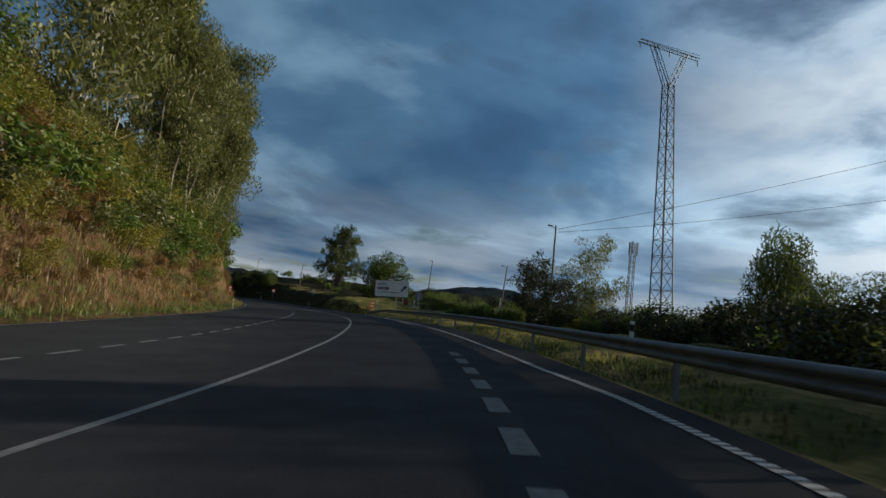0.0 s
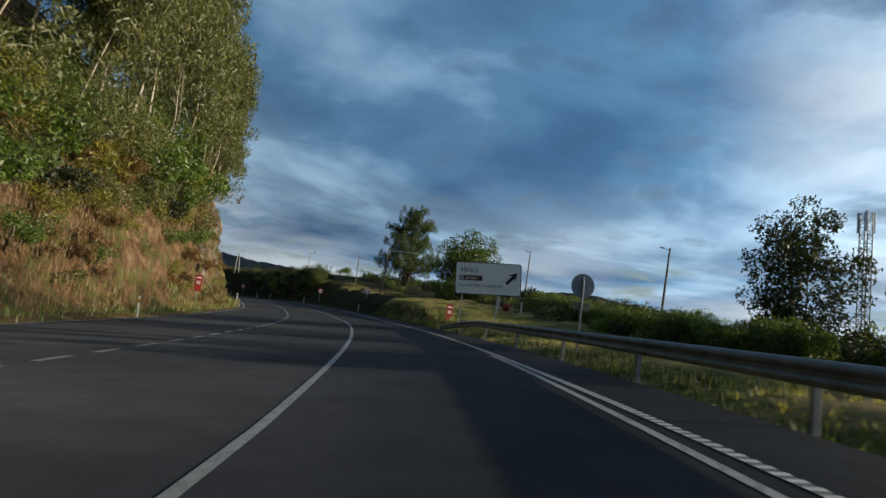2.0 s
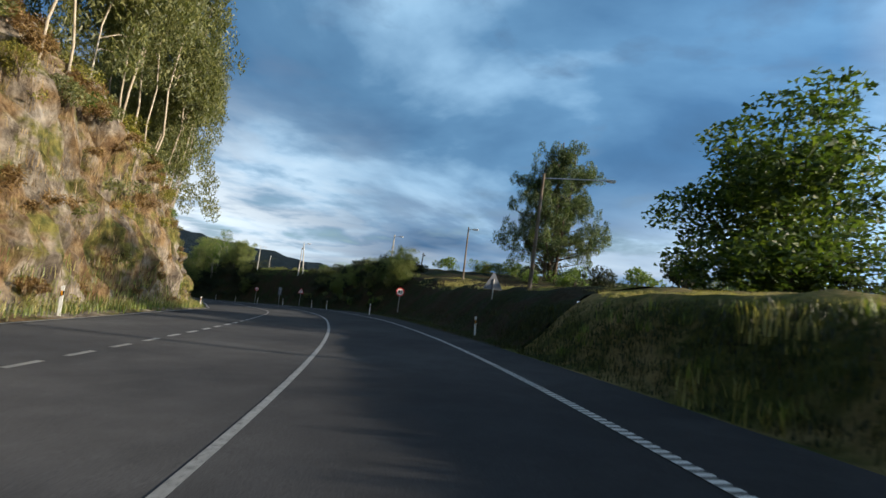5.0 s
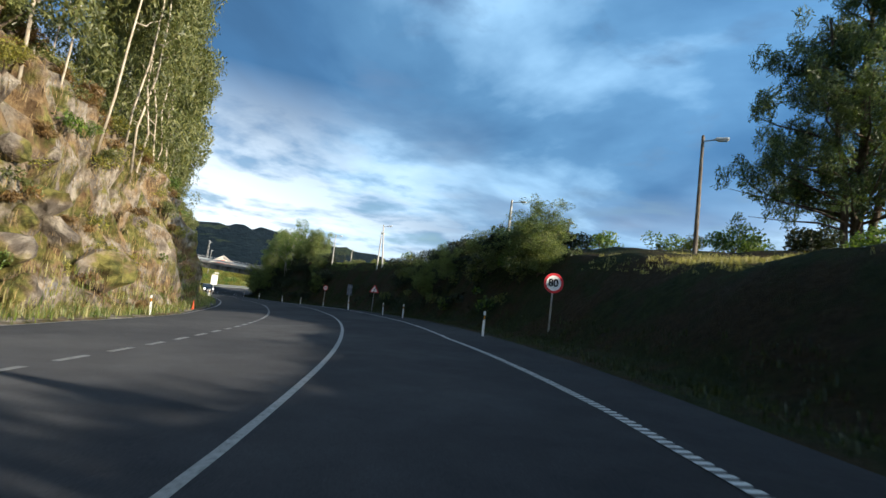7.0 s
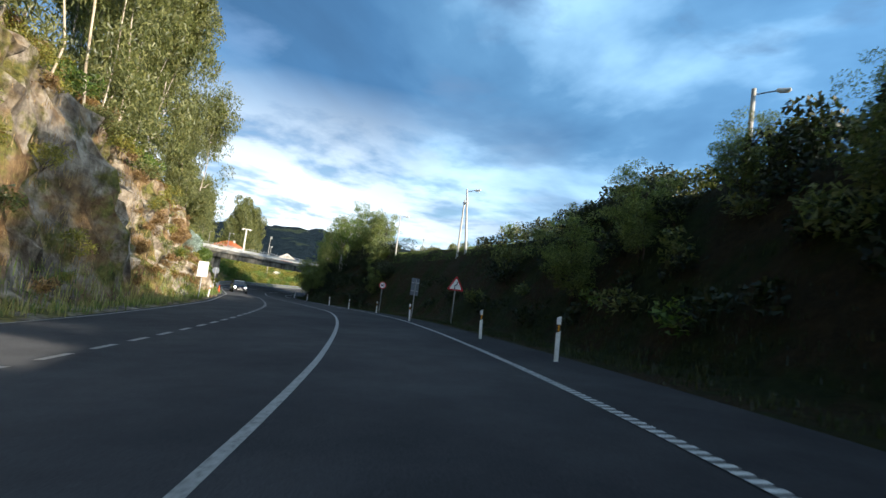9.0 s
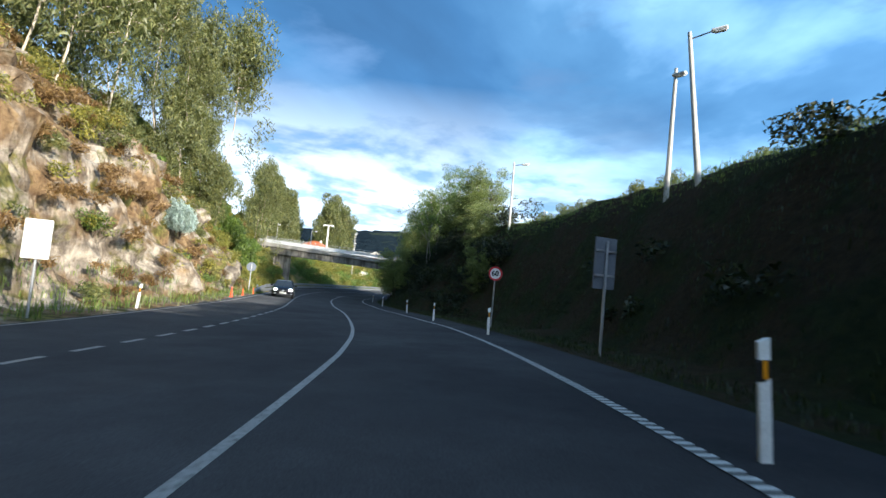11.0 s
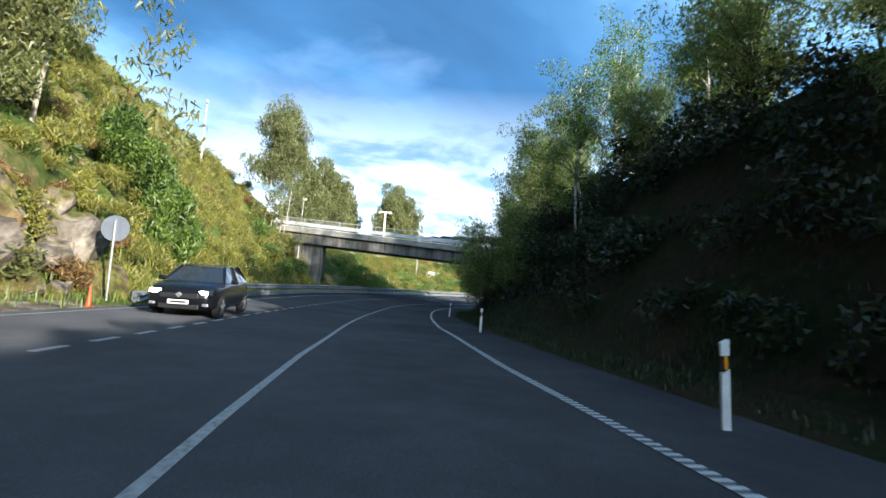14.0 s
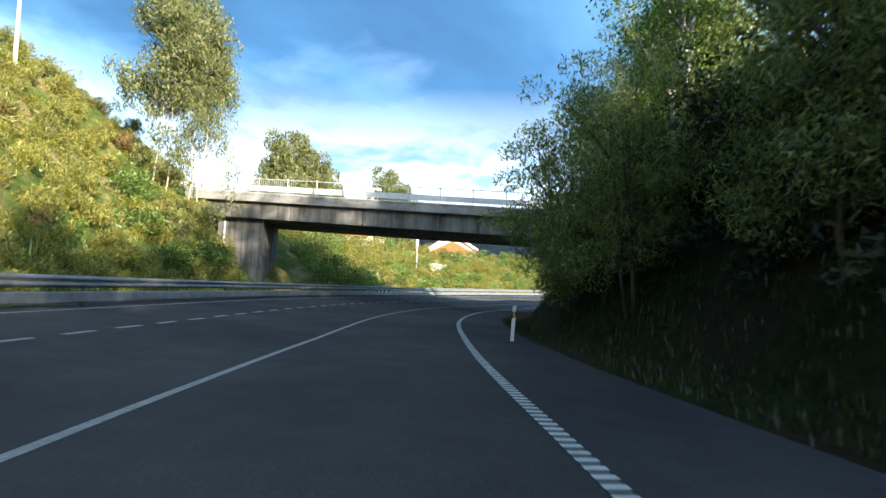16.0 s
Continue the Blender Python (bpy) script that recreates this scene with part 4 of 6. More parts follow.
# the shaded bank on the open side
for s in np.arange(121, 152, 1.1):
    for u, sc in ((8.2, 0.6), (9.4, 0.85), (10.8, 1.05), (12.2, 1.15)):
        if rng.uniform() < np.interp(s, [117, 122, 140, 152], [0.6, 0.95, 0.9, 0.2]):
            kind = ("dark", "olive", "green")[int(rng.choice(3, p=[0.62, 0.25, 0.13]))]
            k = sc * float(rng.uniform(0.75, 1.25))
            (plant if u > 9 and rng.uniform() < 0.4 else scatter)(kind, s + jit(0.6), u + jit(0.5), k)
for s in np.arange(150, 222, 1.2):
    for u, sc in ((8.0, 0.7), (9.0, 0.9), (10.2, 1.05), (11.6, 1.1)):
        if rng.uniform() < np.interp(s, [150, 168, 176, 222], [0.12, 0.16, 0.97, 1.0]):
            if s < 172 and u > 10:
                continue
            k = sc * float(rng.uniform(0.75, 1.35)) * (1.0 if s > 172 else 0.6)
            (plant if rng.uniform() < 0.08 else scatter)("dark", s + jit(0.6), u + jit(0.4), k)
# dense hedge across the field
hedge = []
line_pts = ((-1.4, 90.3), (0.2, 82.0), (2.5, 72.0), (6.0, 62.0), (9.5, 54.0))
for (xa, ya), (xb, yb) in zip(line_pts, line_pts[1:]):
    n = int(math.hypot(xb - xa, yb - ya) / 0.7)
    for k in range(n):
        for off in (-0.5, 0.4):
            hs, hu = to_road(np.array([xa + (xb - xa) * k / n + off + jit(0.3)]), np.array([ya + (yb - ya) * k / n + jit(0.3)]))
            hedge.append((float(hs[0]), float(hu[0]), float(rng.uniform(0.85, 1.25))))
gather("field_hedge", "dense green leafy hedge running across the field", hedge, 1.5, 700, (0.24, 0.075), -0.45, M_HEDGE, 207, 1.15)
# hedge and scrub in the field beyond the safety barrier
for s in np.arange(-34, 64, 1.4):
    for u, sc in ((16.5, 0.9), (18.5, 1.2), (20.5, 1.35)):
        if rng.uniform() < 0.9:
            kind = ("dark", "olive", "green")[int(rng.choice(3, p=[0.66, 0.2, 0.14]))]
            (plant if s > 20 and u > 18 and rng.uniform() < 0.35 else scatter)(kind, s, u + float(np.interp(s, [-34, 10, 20, 60], [-5, -5, 0, 9])) + jit(1), sc * float(np.interp(s, [0, 14, 56, 64], [1.0, 1.3, 1.3, 1.0])) * float(rng.uniform(0.7, 1.25)))
for s in np.arange(56, 100, 1.3):
    for u in (14.5, 17.5, 20.5):
        if rng.uniform() < 0.75:
            scatter(("dark", "olive", "green")[int(rng.choice(3, p=[0.6, 0.22, 0.18]))], s + jit(0.6), u + float(np.interp(s, [56, 64, 84, 100], [4, 2, 5, 12])) + jit(1.2), float(rng.uniform(0.5, 1.0)))
for s in np.arange(40, 112, 1.6):
    scatter(("dark", "green", "olive")[int(rng.integers(3))], s, 38 + jit(4), float(rng.uniform(1.1, 1.9)))
    scatter("dark", s, 45 + jit(3), float(rng.uniform(1.4, 2.2)))

gather("olive_scrub", "olive-grey scrub covering the slopes", scrub["olive"], 1.6, 640, (0.19, 0.075), 0.2, M_EUC, 201)
gather("gorse_scrub", "yellow-green gorse covering the slopes", scrub["gorse"], 1.5, 760, (0.165, 0.058), -0.1, M_YELLOW, 202)
gather("green_scrub", "green leafy scrub covering the slopes", scrub["green"], 1.7, 660, (0.19, 0.10), 0.2, M_GREEN, 203)
gather("fern_scrub", "rust-brown dry fern covering the cutting", scrub["rust"], 1.1, 500, (0.28, 0.042), -0.1, M_RUST, 204)
gather("bramble_scrub", "dark bramble covering the bank, leaf colour darkened further for shade", scrub["dark"], 1.6, 620, (0.175, 0.10), 0.2, M_DARK, 205)

gather("slope_grass", "long yellow-green grass hanging down the slope", scrub["tuft"], 0.9, 520, (0.34, 0.035), 0.55, M_TUFT, 206, 0.9)

willow = broad_tree("willow_tree", 71, 8.5, 3.0, M_WILLOW, M_DARKBARK, "many-stemmed willow with olive leaves on the bank", 17000, (0.22, 0.062), 3, 0.2, 0.45, "willows on the bank")
birch = broad_tree("birch_tree", 72, 10.5, 2.6, M_GREEN, M_BIRCH, "slender birch with pale stems and light leaves", 11000, (0.13, 0.085), 3, 0.25, 0.4, "birches on the bank")
oak = broad_tree("oak_tree", 73, 9.5, 5.2, M_OAK, M_DARKBARK, "round leafy green tree behind the grass bank", 20000, (0.30, 0.19), 1, 0.10, 0.25)
maple = broad_tree("field_tree", 74, 8.0, 2.9, M_DARK, M_DARKBARK, "dark round tree in the field", 11000, (0.20, 0.125), 2, 0.3)
ash = broad_tree("ash_tree", 75, 8.5, 3.0, M_EUC, M_PALEBARK, "sparse olive-green young tree in the hedge", 11000, (0.21, 0.095), 3, 0.2)
pine1 = pine(76, 15.0)


def put(src, x, y, scale=1.0, turn=0.0, copy=False, tall=1.0, z=None):
    m = Matrix.Translation((x, y, (ground_z(x, y) if z is None else z) - 0.2)) @ Matrix.Rotation(radians(turn), 4, "Z")
    ob = copy_thing(src, m) if copy else src
    ob.matrix_basis = m @ Matrix.Diagonal((scale, scale, scale * tall, 1))
    return ob


def put_su(src, s, u, scale=1.0, turn=0.0, copy=False, tall=1.0):
    p = at(s, u)
    return put(src, p.x, p.y, scale, turn, copy, tall, p.z)


put(pine1, -25.0, 123.5, 1.12, 20)
put(oak, -10.3, 94.2, 1.04, 40, tall=0.80)
put(maple, 12.4, 62.0, 1.0, 0, tall=1.22)
put(ash, 16.8, 51.4, 1.02, 0, tall=1.2)
put(maple, 10.4, 44.0, 0.66, 140, True)
for k, (s, u, sc) in enumerate(((119.4, 9.3, 0.42), (121.8, 9.6, 0.43), (120.6, 10.5, 0.44), (132.6, 9.2, 0.38), (135.4, 8.4, 0.40), (130.4, 10.2, 0.30), (139.5, 10.4, 0.26), (123.8, 10.2, 0.42), (125.8, 9.8, 0.36))):
    put_su(willow, s, u, sc, 50 * k, k > 0, 0.84 if k < 3 else 0.86)
for k, (s, u, sc) in enumerate(((173.6, 8.6, 0.42), (178, 10.2, 0.5), (181.5, 12.2, 0.62), (185, 11.4, 0.68), (189, 12.6, 0.64), (192, 11.0, 0.62), (196, 12.5, 0.84), (200, 10.0, 0.8), (204, 12.0, 0.85), (208, 9.8, 0.85), (212, 12.5, 0.95), (199, 7.9, 0.62), (204.5, 7.6, 0.66), (209.5, 7.3, 0.7), (213, 10.2, 0.72), (218, 9.6, 0.8), (216, 12, 0.95))):
    put_su(willow if k % 3 or k > 10 or k < 5 else birch, s, u, sc, 70 * k, True)
put_su(birch, 194, 9.8, 0.78, 15)
put_su(birch, 187.5, 12.0, 0.55, 190, True)
dense = eucalyptus(15, 13.5, 2.5, 0.08, 26000, 0.25)
for k, (x, y, sc) in enumerate(((-139.6, 148.4, 0.98), (-141.6, 150.4, 0.85), (-140.2, 149.1, 0.9), (-142.2, 151.0, 0.8))):
    put(kinds["euc"][k % 4], x, y, sc, 33 * k, True, 0.98)
round_euc = eucalyptus(16, 13.0, 3.4, 0.05, 30000, 0.42)
for k, (x, y, sc) in enumerate(((-195, 168.3, 1.0), (-199, 172.3, 1.05), (-200, 175.2, 0.92), (-222, 198, 1.1), (-226, 202.5, 1.12), (-229, 207.5, 1.0), (-232, 188, 1.1), (-240, 193, 1.0))):
    put(round_euc, x, y, sc * 1.6, 53 * k, k > 0, 1.0)
for k, (s, u, sc) in enumerate(((131, 21, 1.5), (127, 24, 1.3), (112, 19, 1.1), (121, 22, 1.2), (101, 15, 0.9))):
    put_su(kinds["green"][k % 3], s, u, sc, 40 * k, True)
for k, (x, y, sc, kd) in enumerate(((-22, 119, 1.5, "green"), (-27, 122, 1.3, "dark"), (-19, 116, 1.6, "dark"), (-16, 110, 1.4, "green"), (-13, 106, 1.7, "dark"), (-7, 104, 1.5, "green"), (-5, 98, 1.4, "dark"),
                                         (-2, 101, 1.8, "dark"), (-30, 128, 1.5, "green"), (-26, 130, 1.8, "dark"), (2, 96, 1.6, "green"), (-33, 127, 1.2, "gorse"), (14.2, 40.4, 1.2, "green"), (16.4, 39.0, 1.35, "green"), (18.6, 38.0, 1.3, "dark"), (12.2, 43.5, 1.2, "gorse"), (13.6, 42.6, 1.1, "olive"), (17.8, 40.6, 1.4, "olive"), (-169, 172.5, 1.3, "green"), (-167, 174.7, 1.2, "gorse"), (-172, 171.5, 1.3, "green"), (-150.8, 163.2, 1.1, "green"), (-152.8, 164.2, 1.2, "gorse"), (12.2, 47.5, 1.7, "green"), (15.5, 49.5, 1.6, "dark"), (17.5, 47, 1.8, "green"), (19.5, 44.5, 1.5, "gorse"))):
    put(kinds[kd][k % len(kinds[kd])], x, y, sc, 51 * k, True)
for k, (s, u) in enumerate(((152, 12.0), (155, 12.4), (159, 12.3), (161, 12.0), (163, 12.6), (165, 12.1), (166.5, 12.4), (168, 12.0), (169, 12.8), (171, 12.2))):
    put_su(kinds["olive"][k % 2], s, u, 0.36 + 0.05 * (k % 4), 80 * k, True, 1.2)
# the big leafy shrub and the silver shrub on the cutting
shrub = bush("chestnut_shrub", 81, 2.6, M_GREEN, "large bright green shrub with drooping long leaves", "", 8500, (0.27, 0.08), 0.55, 1.1)
put_su(shrub, 195.3, -9.0, 1.1)
put_su(shrub, 196.4, -10.4, 1.1, 90, True)
put_su(shrub, 197.2, -12.0, 1.0, 200, True)
silver = bush("silver_shrub", 82, 1.45, M_SILVER, "silver-blue shrub hanging on the rock face", "", 4600, (0.21, 0.036), 0.6, 1.15)
put_su(silver, 175.7, -10.0, 1.2)
cypress = bush("cypress_tree", 83, 3.4, M_PINE, "broad dark conifer beside the road", "conifers in the garden", 6500, (0.30, 0.07), -0.5, 1.5)
for k, (x, y, sc, tl) in enumerate(((23.9, 33.6, 1.2, 1.45), (27.2, 36, 1.2, 1.1), (21, 10, 1.1, 1.2), (23, 1, 1.2, 1.2), (20, -9, 1.1, 1.1), (19, 19, 0.9, 1.0))):
    put(cypress, x, y, sc, 47 * k, k > 0, tl)


def blades(name, spots, per, height, mat, label, seed):
    """Grass: tufts of narrow bent blades at road spots (station, offset, size)."""
    g = np.random.default_rng(seed)
    S, U, K = (np.array(v) for v in zip(*spots))
    hd = np.interp(S, SS, AH)
    X, Y, Z = np.interp(S, SS, AX) + U * np.cos(hd), np.interp(S, SS, AY) + U * np.sin(hd), terrain(S, U)
    n = len(S) * per
    i = np.repeat(np.arange(len(S)), per)
    base = np.stack([X[i], Y[i], Z[i] - 0.04], 1) + np.c_[g.normal(size=(n, 2)) * 0.20 * K[i][:, None], np.zeros(n)]
    a = g.uniform(0, 6.28, n)
    out = np.c_[np.cos(a), np.sin(a), np.zeros(n)]
    h = (height * K[i] * g.uniform(0.5, 1.25, n))[:, None]
    w = np.c_[-np.sin(a), np.cos(a), np.zeros(n)] * 0.0065 * (1 + K[i][:, None])
    up = np.array([0, 0, 1.0])
    lean = g.uniform(0.08, 0.5, n)[:, None]
    mid, tip = base + up * h * 0.6 + out * h * lean * 0.35, base + up * h + out * h * lean
    V = np.stack([base - w, base + w, mid + w * 0.8, tip, mid - w * 0.8], 1).reshape(-1, 3)
    o = np.arange(n)[:, None] * 5
    F = np.concatenate([o + np.array([[0, 1, 2, 4]]), ], 0).tolist() + (o + np.array([[4, 2, 3]])).tolist()
    me = bpy.data.meshes.new(name)
    me.from_pydata(V.tolist(), [], F)
    me.materials.append(mat)
    me.update()
    return tagged(new(name, me), label, "grass", kind="stuff")


def spread(n, s0, s1, u0, u1, k0, k1):
    s, u = rng.uniform(s0, s1, n), rng.uniform(u0, u1, n)
    return list(zip(s, u + np.where(u < 0, lerp(s, EDGE) + 9.3, 0), rng.uniform(k0, k1, n)))


blades("verge_grass_green", spread(2600, 0, 220, -11.4, -9.6, 0.6, 1.3) + spread(600, 5, 70, 5.9, 8, 0.25, 0.5) + spread(700, 190, 224, -12.4, -10.5, 0.8, 1.6), 6, 0.34, M_BLADE, "green verge grass along the road", 91)
blades("bank_grass_dry", spread(4200, 56, 86, 8.3, 14, 0.15, 0.36) + spread(3600, 80, 116, 9.8, 14.5, 0.2, 0.45) + spread(2000, 10, 62, 6.2, 12, 0.25, 0.55) + spread(650, 60, 150, -11.4, -9.7, 0.6, 1.3), 9, 0.42, M_DRY, "tall yellowed grass on the bank", 92)

for k, (s, d, sc) in enumerate(((183.0, 5.6, 1.0), (186.0, 4.8, 0.95), (188.5, 5.6, 0.9))):
    put_su(dense, s, verge(s) - d, sc, 60 * k, k > 0)

blades("roadside_tufts", spread(60, 56, 78, 5.7, 7.4, 0.5, 1.05) + spread(40, 62, 70, 6.0, 7.2, 0.9, 1.3), 26, 0.42, M_DRY, "tall pale grass tufts along the verge", 96)
blades("roadside_green_tufts", spread(50, 56, 84, 5.8, 8.0, 0.5, 1.0), 22, 0.40, M_BLADE, "tall green grass tufts along the verge", 97)
blades("bank_shade_grass", spread(3600, 58, 90, 5.8, 8.0, 0.3, 0.7) + spread(4200, 74, 180, 5.8, 8.0, 0.3, 0.8) + spread(2400, 118, 182, 7.6, 11, 0.3, 0.8) + spread(2600, 180, 218, 5.75, 8.0, 0.35, 0.9) + spread(1600, 5, 70, 5.9, 8, 0.3, 0.8), 8, 0.24, M_SHADEBLADE, "rough grass on bank and verge, colour darkened for shade", 93)
blades("cutting_straw", spread(4600, -6, 64, -13.4, -10.6, 0.5, 1.2) + spread(1700, 62, 150, -13.5, -10.6, 0.5, 1.2), 5, 0.40, M_STRAW, "brown straw grass hanging on the cutting", 94)

blades("crest_grass", spread(3600, 136, 182, 10.7, 13.6, 0.3, 0.85), 7, 0.18, M_BLADE, "sunlit short grass along the bank's crest", 95)


# ---- road furniture ----
def rounded_outline(w, h, r, n=6):
    pts = []
    for cx, cy, a0 in ((w / 2 - r, h / 2 - r, 0), (-w / 2 + r, h / 2 - r, 90), (-w / 2 + r, -h / 2 + r, 180), (w / 2 - r, -h / 2 + r, 270)):
        for k in range(n + 1):
            a = radians(a0 + 90 * k / n)
            pts.append((cx + r * math.cos(a), cy + r * math.sin(a)))
    return pts


def plate(name, pts, depth, mat, parent, y=0.0, z=0.0, x=0.0, label=""):
    """A flat plate facing -y with the outline pts (x, z)."""
    n = len(pts)
    V = [(x + p[0], y - depth / 2, z + p[1]) for p in pts] + [(x + p[0], y + depth / 2, z + p[1]) for p in pts]
    F = [tuple(range(n)), tuple(reversed(range(n, 2 * n)))] + [(k, k + n, (k + 1) % n + n, (k + 1) % n) for k in range(n)]
    return mesh_object(name, V, F, mat, parent, label)


def ring(name, outer, inner, depth, mat, parent, y=0.0, z=0.0, label=""):
    n = len(outer)
    V = [(p[0], y - depth / 2, z + p[1]) for p in outer + inner] + [(p[0], y + depth / 2, z + p[1]) for p in outer + inner]
    F = []
    for k in range(n):
        j = (k + 1) % n
        F += [(k, j, n + j, n + k), (2 * n + k, 3 * n + k, 3 * n + j, 2 * n + j), (k, 2 * n + k, 2 * n + j, j), (n + k, n + j, 3 * n + j, 3 * n + k)]
    return mesh_object(name, V, F, mat, parent, label)


def writing(name, text, size, x, z, y, mat, parent, bold=0.0):
    """Letters in the built-in font, turned into a mesh, facing -y."""
    cu = bpy.data.curves.new(name, "FONT")
    cu.body, cu.size, cu.extrude, cu.offset = text, size, 0.003, bold
    cu.align_x, cu.align_y = "LEFT", "CENTER"
    tmp = bpy.data.objects.new(name, cu)
    scene.collection.objects.link(tmp)
    me = bpy.data.meshes.new_from_object(tmp.evaluated_get(bpy.context.evaluated_depsgraph_get()))
    bpy.data.objects.remove(tmp)
    me.materials.clear()
    me.materials.append(mat)
    ob = new(name, me)
    ob.parent = parent
    ob.matrix_local = Matrix.Translation((x, y, z)) @ Matrix.Rotation(math.pi / 2, 4, "X")
    return ob


def circle(r, n=40):
    return [(r * math.cos(2 * math.pi * k / n), r * math.sin(2 * math.pi * k / n)) for k in range(n)]


def post(parent, h, r=0.035, x=0.0, y=0.05, mat=None, sink=0.5):
    bm = bmesh.new()
    cyl(bm, r, r, h + sink, Matrix.Translation((x, y, -sink)), 12)
    return part("post", bm, mat or M_GALV, parent)


def speed_sign(s, u, number, r, zc, turn=0):
    h = zc - at(s, u).z
    t = thing("speed_limit_sign", stand(s, u, turn), f"round red-rimmed speed limit sign {number} on a grey post", "road sign", "speed limit signs")
    post(t, h + r * 0.5)
    disc = plate("disc", circle(r * 0.99), 0.02, M_WHITE, t, 0, h, label="white face with black numerals")
    ring("rim", circle(r), circle(r * 0.76), 0.03, M_RED, t, -0.004, h, "red rim")
    writing("number", number, r * 1.02, -r * 0.56, h, -0.022, M_BLACK, t, 0.012)
    plate("sign_back", circle(r * 0.97), 0.012, M_BACK, t, 0.026, h)
    return t


def triangle(side, r):
    pts = []
    hgt = side * math.sqrt(3) / 2
    for cx, cz, a0 in ((side / 2 - r * 1.73, -hgt / 3 + r, -90), (0, 2 * hgt / 3 - 2 * r, 30), (-side / 2 + r * 1.73, -hgt / 3 + r, 150)):
        for k in range(6):
            a = radians(a0 + 120 * k / 5)
            pts.append((cx + r * math.cos(a), cz + r * math.sin(a)))
    return pts


def warning_sign(s, u, zc, side, turn=0, back=False):
    h = zc - at(s, u).z
    lab = "grey back of a triangular road sign on its post" if back else "red-rimmed triangular warning sign for bends"
    t = thing("warning_sign", stand(s, u, turn), lab, "road sign")
    post(t, h + 0.25, y=-0.05 if back else 0.05)
    if back:
        plate("panel", triangle(side, 0.05), 0.02, M_BACK, t, 0, h)
        return t
    plate("panel", triangle(side * 0.98, 0.05), 0.02, M_WHITE, t, 0, h, label="white face")
    ring("rim", triangle(side, 0.05), triangle(side * 0.72, 0.03), 0.03, M_RED, t, -0.004, h, "red rim")
    bm = bmesh.new()
    for a, b in (((-0.05, -0.2), (-0.05, -0.02)), ((-0.05, -0.02), (0.06, 0.06)), ((0.06, 0.06), (0.06, 0.2))):
        d = Vector((b[0] - a[0], 0, b[1] - a[1]))
        box(bm, (0.05, 0.01, d.length + 0.04), Matrix.Translation(((a[0] + b[0]) / 2, -0.024, h + (a[1] + b[1]) / 2)) @ Matrix.Rotation(math.atan2(d.x, d.z), 4, "Y"))
    part("bend_arrow", bm, M_BLACK, t)
    return t


def direction_sign():
    """The big white direction panel with its arrow."""
    a, b = Vector((-7.70, 62.4, 0)), Vector((-3.58, 63.06, 0))
    mid = (a + b) / 2
    yaw = math.atan2(b.y - a.y, b.x - a.x)
    g = ground_z(mid.x, mid.y)
    t = thing("direction_sign", Matrix.Translation((mid.x, mid.y, g)) @ Matrix.Rotation(yaw, 4, "Z"), "white direction panel with black border and arrow on two posts", "road sign")
    zc, w, h = 3.68 - g, 4.2, 2.05
    tilt = Matrix.Rotation(radians(-5.0), 4, "Y")
    holder = plate("panel", rounded_outline(w, h, 0.16), 0.05, M_WHITE, t, label="white panel face")
    holder.matrix_local = Matrix.Translation((0, 0, zc)) @ tilt
    ring("border", rounded_outline(w, h, 0.16), rounded_outline(w - 0.09, h - 0.09, 0.13), 0.06, M_BLACK, holder, -0.002, 0, "black border")
    writing("place_name", "MIÑO", 0.43, -w / 2 + 0.30, 0.50, -0.029, M_BLACK, holder)
    plate("brown_band", rounded_outline(1.46, 0.33, 0.02), 0.012, M_BROWN, holder, -0.028, 0.02, -w / 2 + 0.98, "brown band")
    ring("icon_frame", [(x - w / 2 + 0.42, z_) for x, z_ in rounded_outline(0.24, 0.25, 0.02)], [(x - w / 2 + 0.42, z_) for x, z_ in rounded_outline(0.19, 0.2, 0.02)], 0.006, M_WHITE, holder, -0.038, 0.02)
    bm = bmesh.new()
    for k in range(3):
        box(bm, (0.15, 0.004, 0.025), Matrix.Translation((-w / 2 + 0.42, -0.038, -0.04 + 0.06 * k)))
    part("icon", bm, M_WHITE, holder)
    writing("beach_word", "praias", 0.31, -w / 2 + 0.68, 0.035, -0.037, M_WHITE, holder)
    writing("village_name", "VILAMATEO·VILARMAIOR", 0.245, -w / 2 + 0.26, -0.46, -0.029, M_BLACK, holder)
    arrow = [(-0.52, -0.10), (0.10, -0.10), (-0.02, -0.30), (0.50, 0.0), (-0.02, 0.30), (0.10, 0.10), (-0.52, 0.10)]
    ca, sa = math.cos(radians(47)), math.sin(radians(47))
    plate("arrow", [(x * ca - y * sa, x * sa + y * ca) for x, y in arrow], 0.012, M_BLACK, holder, -0.03, 0.10, w / 2 - 0.60, "black arrow")
    for x in (-1.51, 0.75):
        bm = bmesh.new()
        box(bm, (0.09, 0.07, zc + 0.75), Matrix.Translation((x, 0.09, (zc + 0.75) / 2 - 0.4)), 0.01)
        part("post", bm, M_GALV, t)
    return t


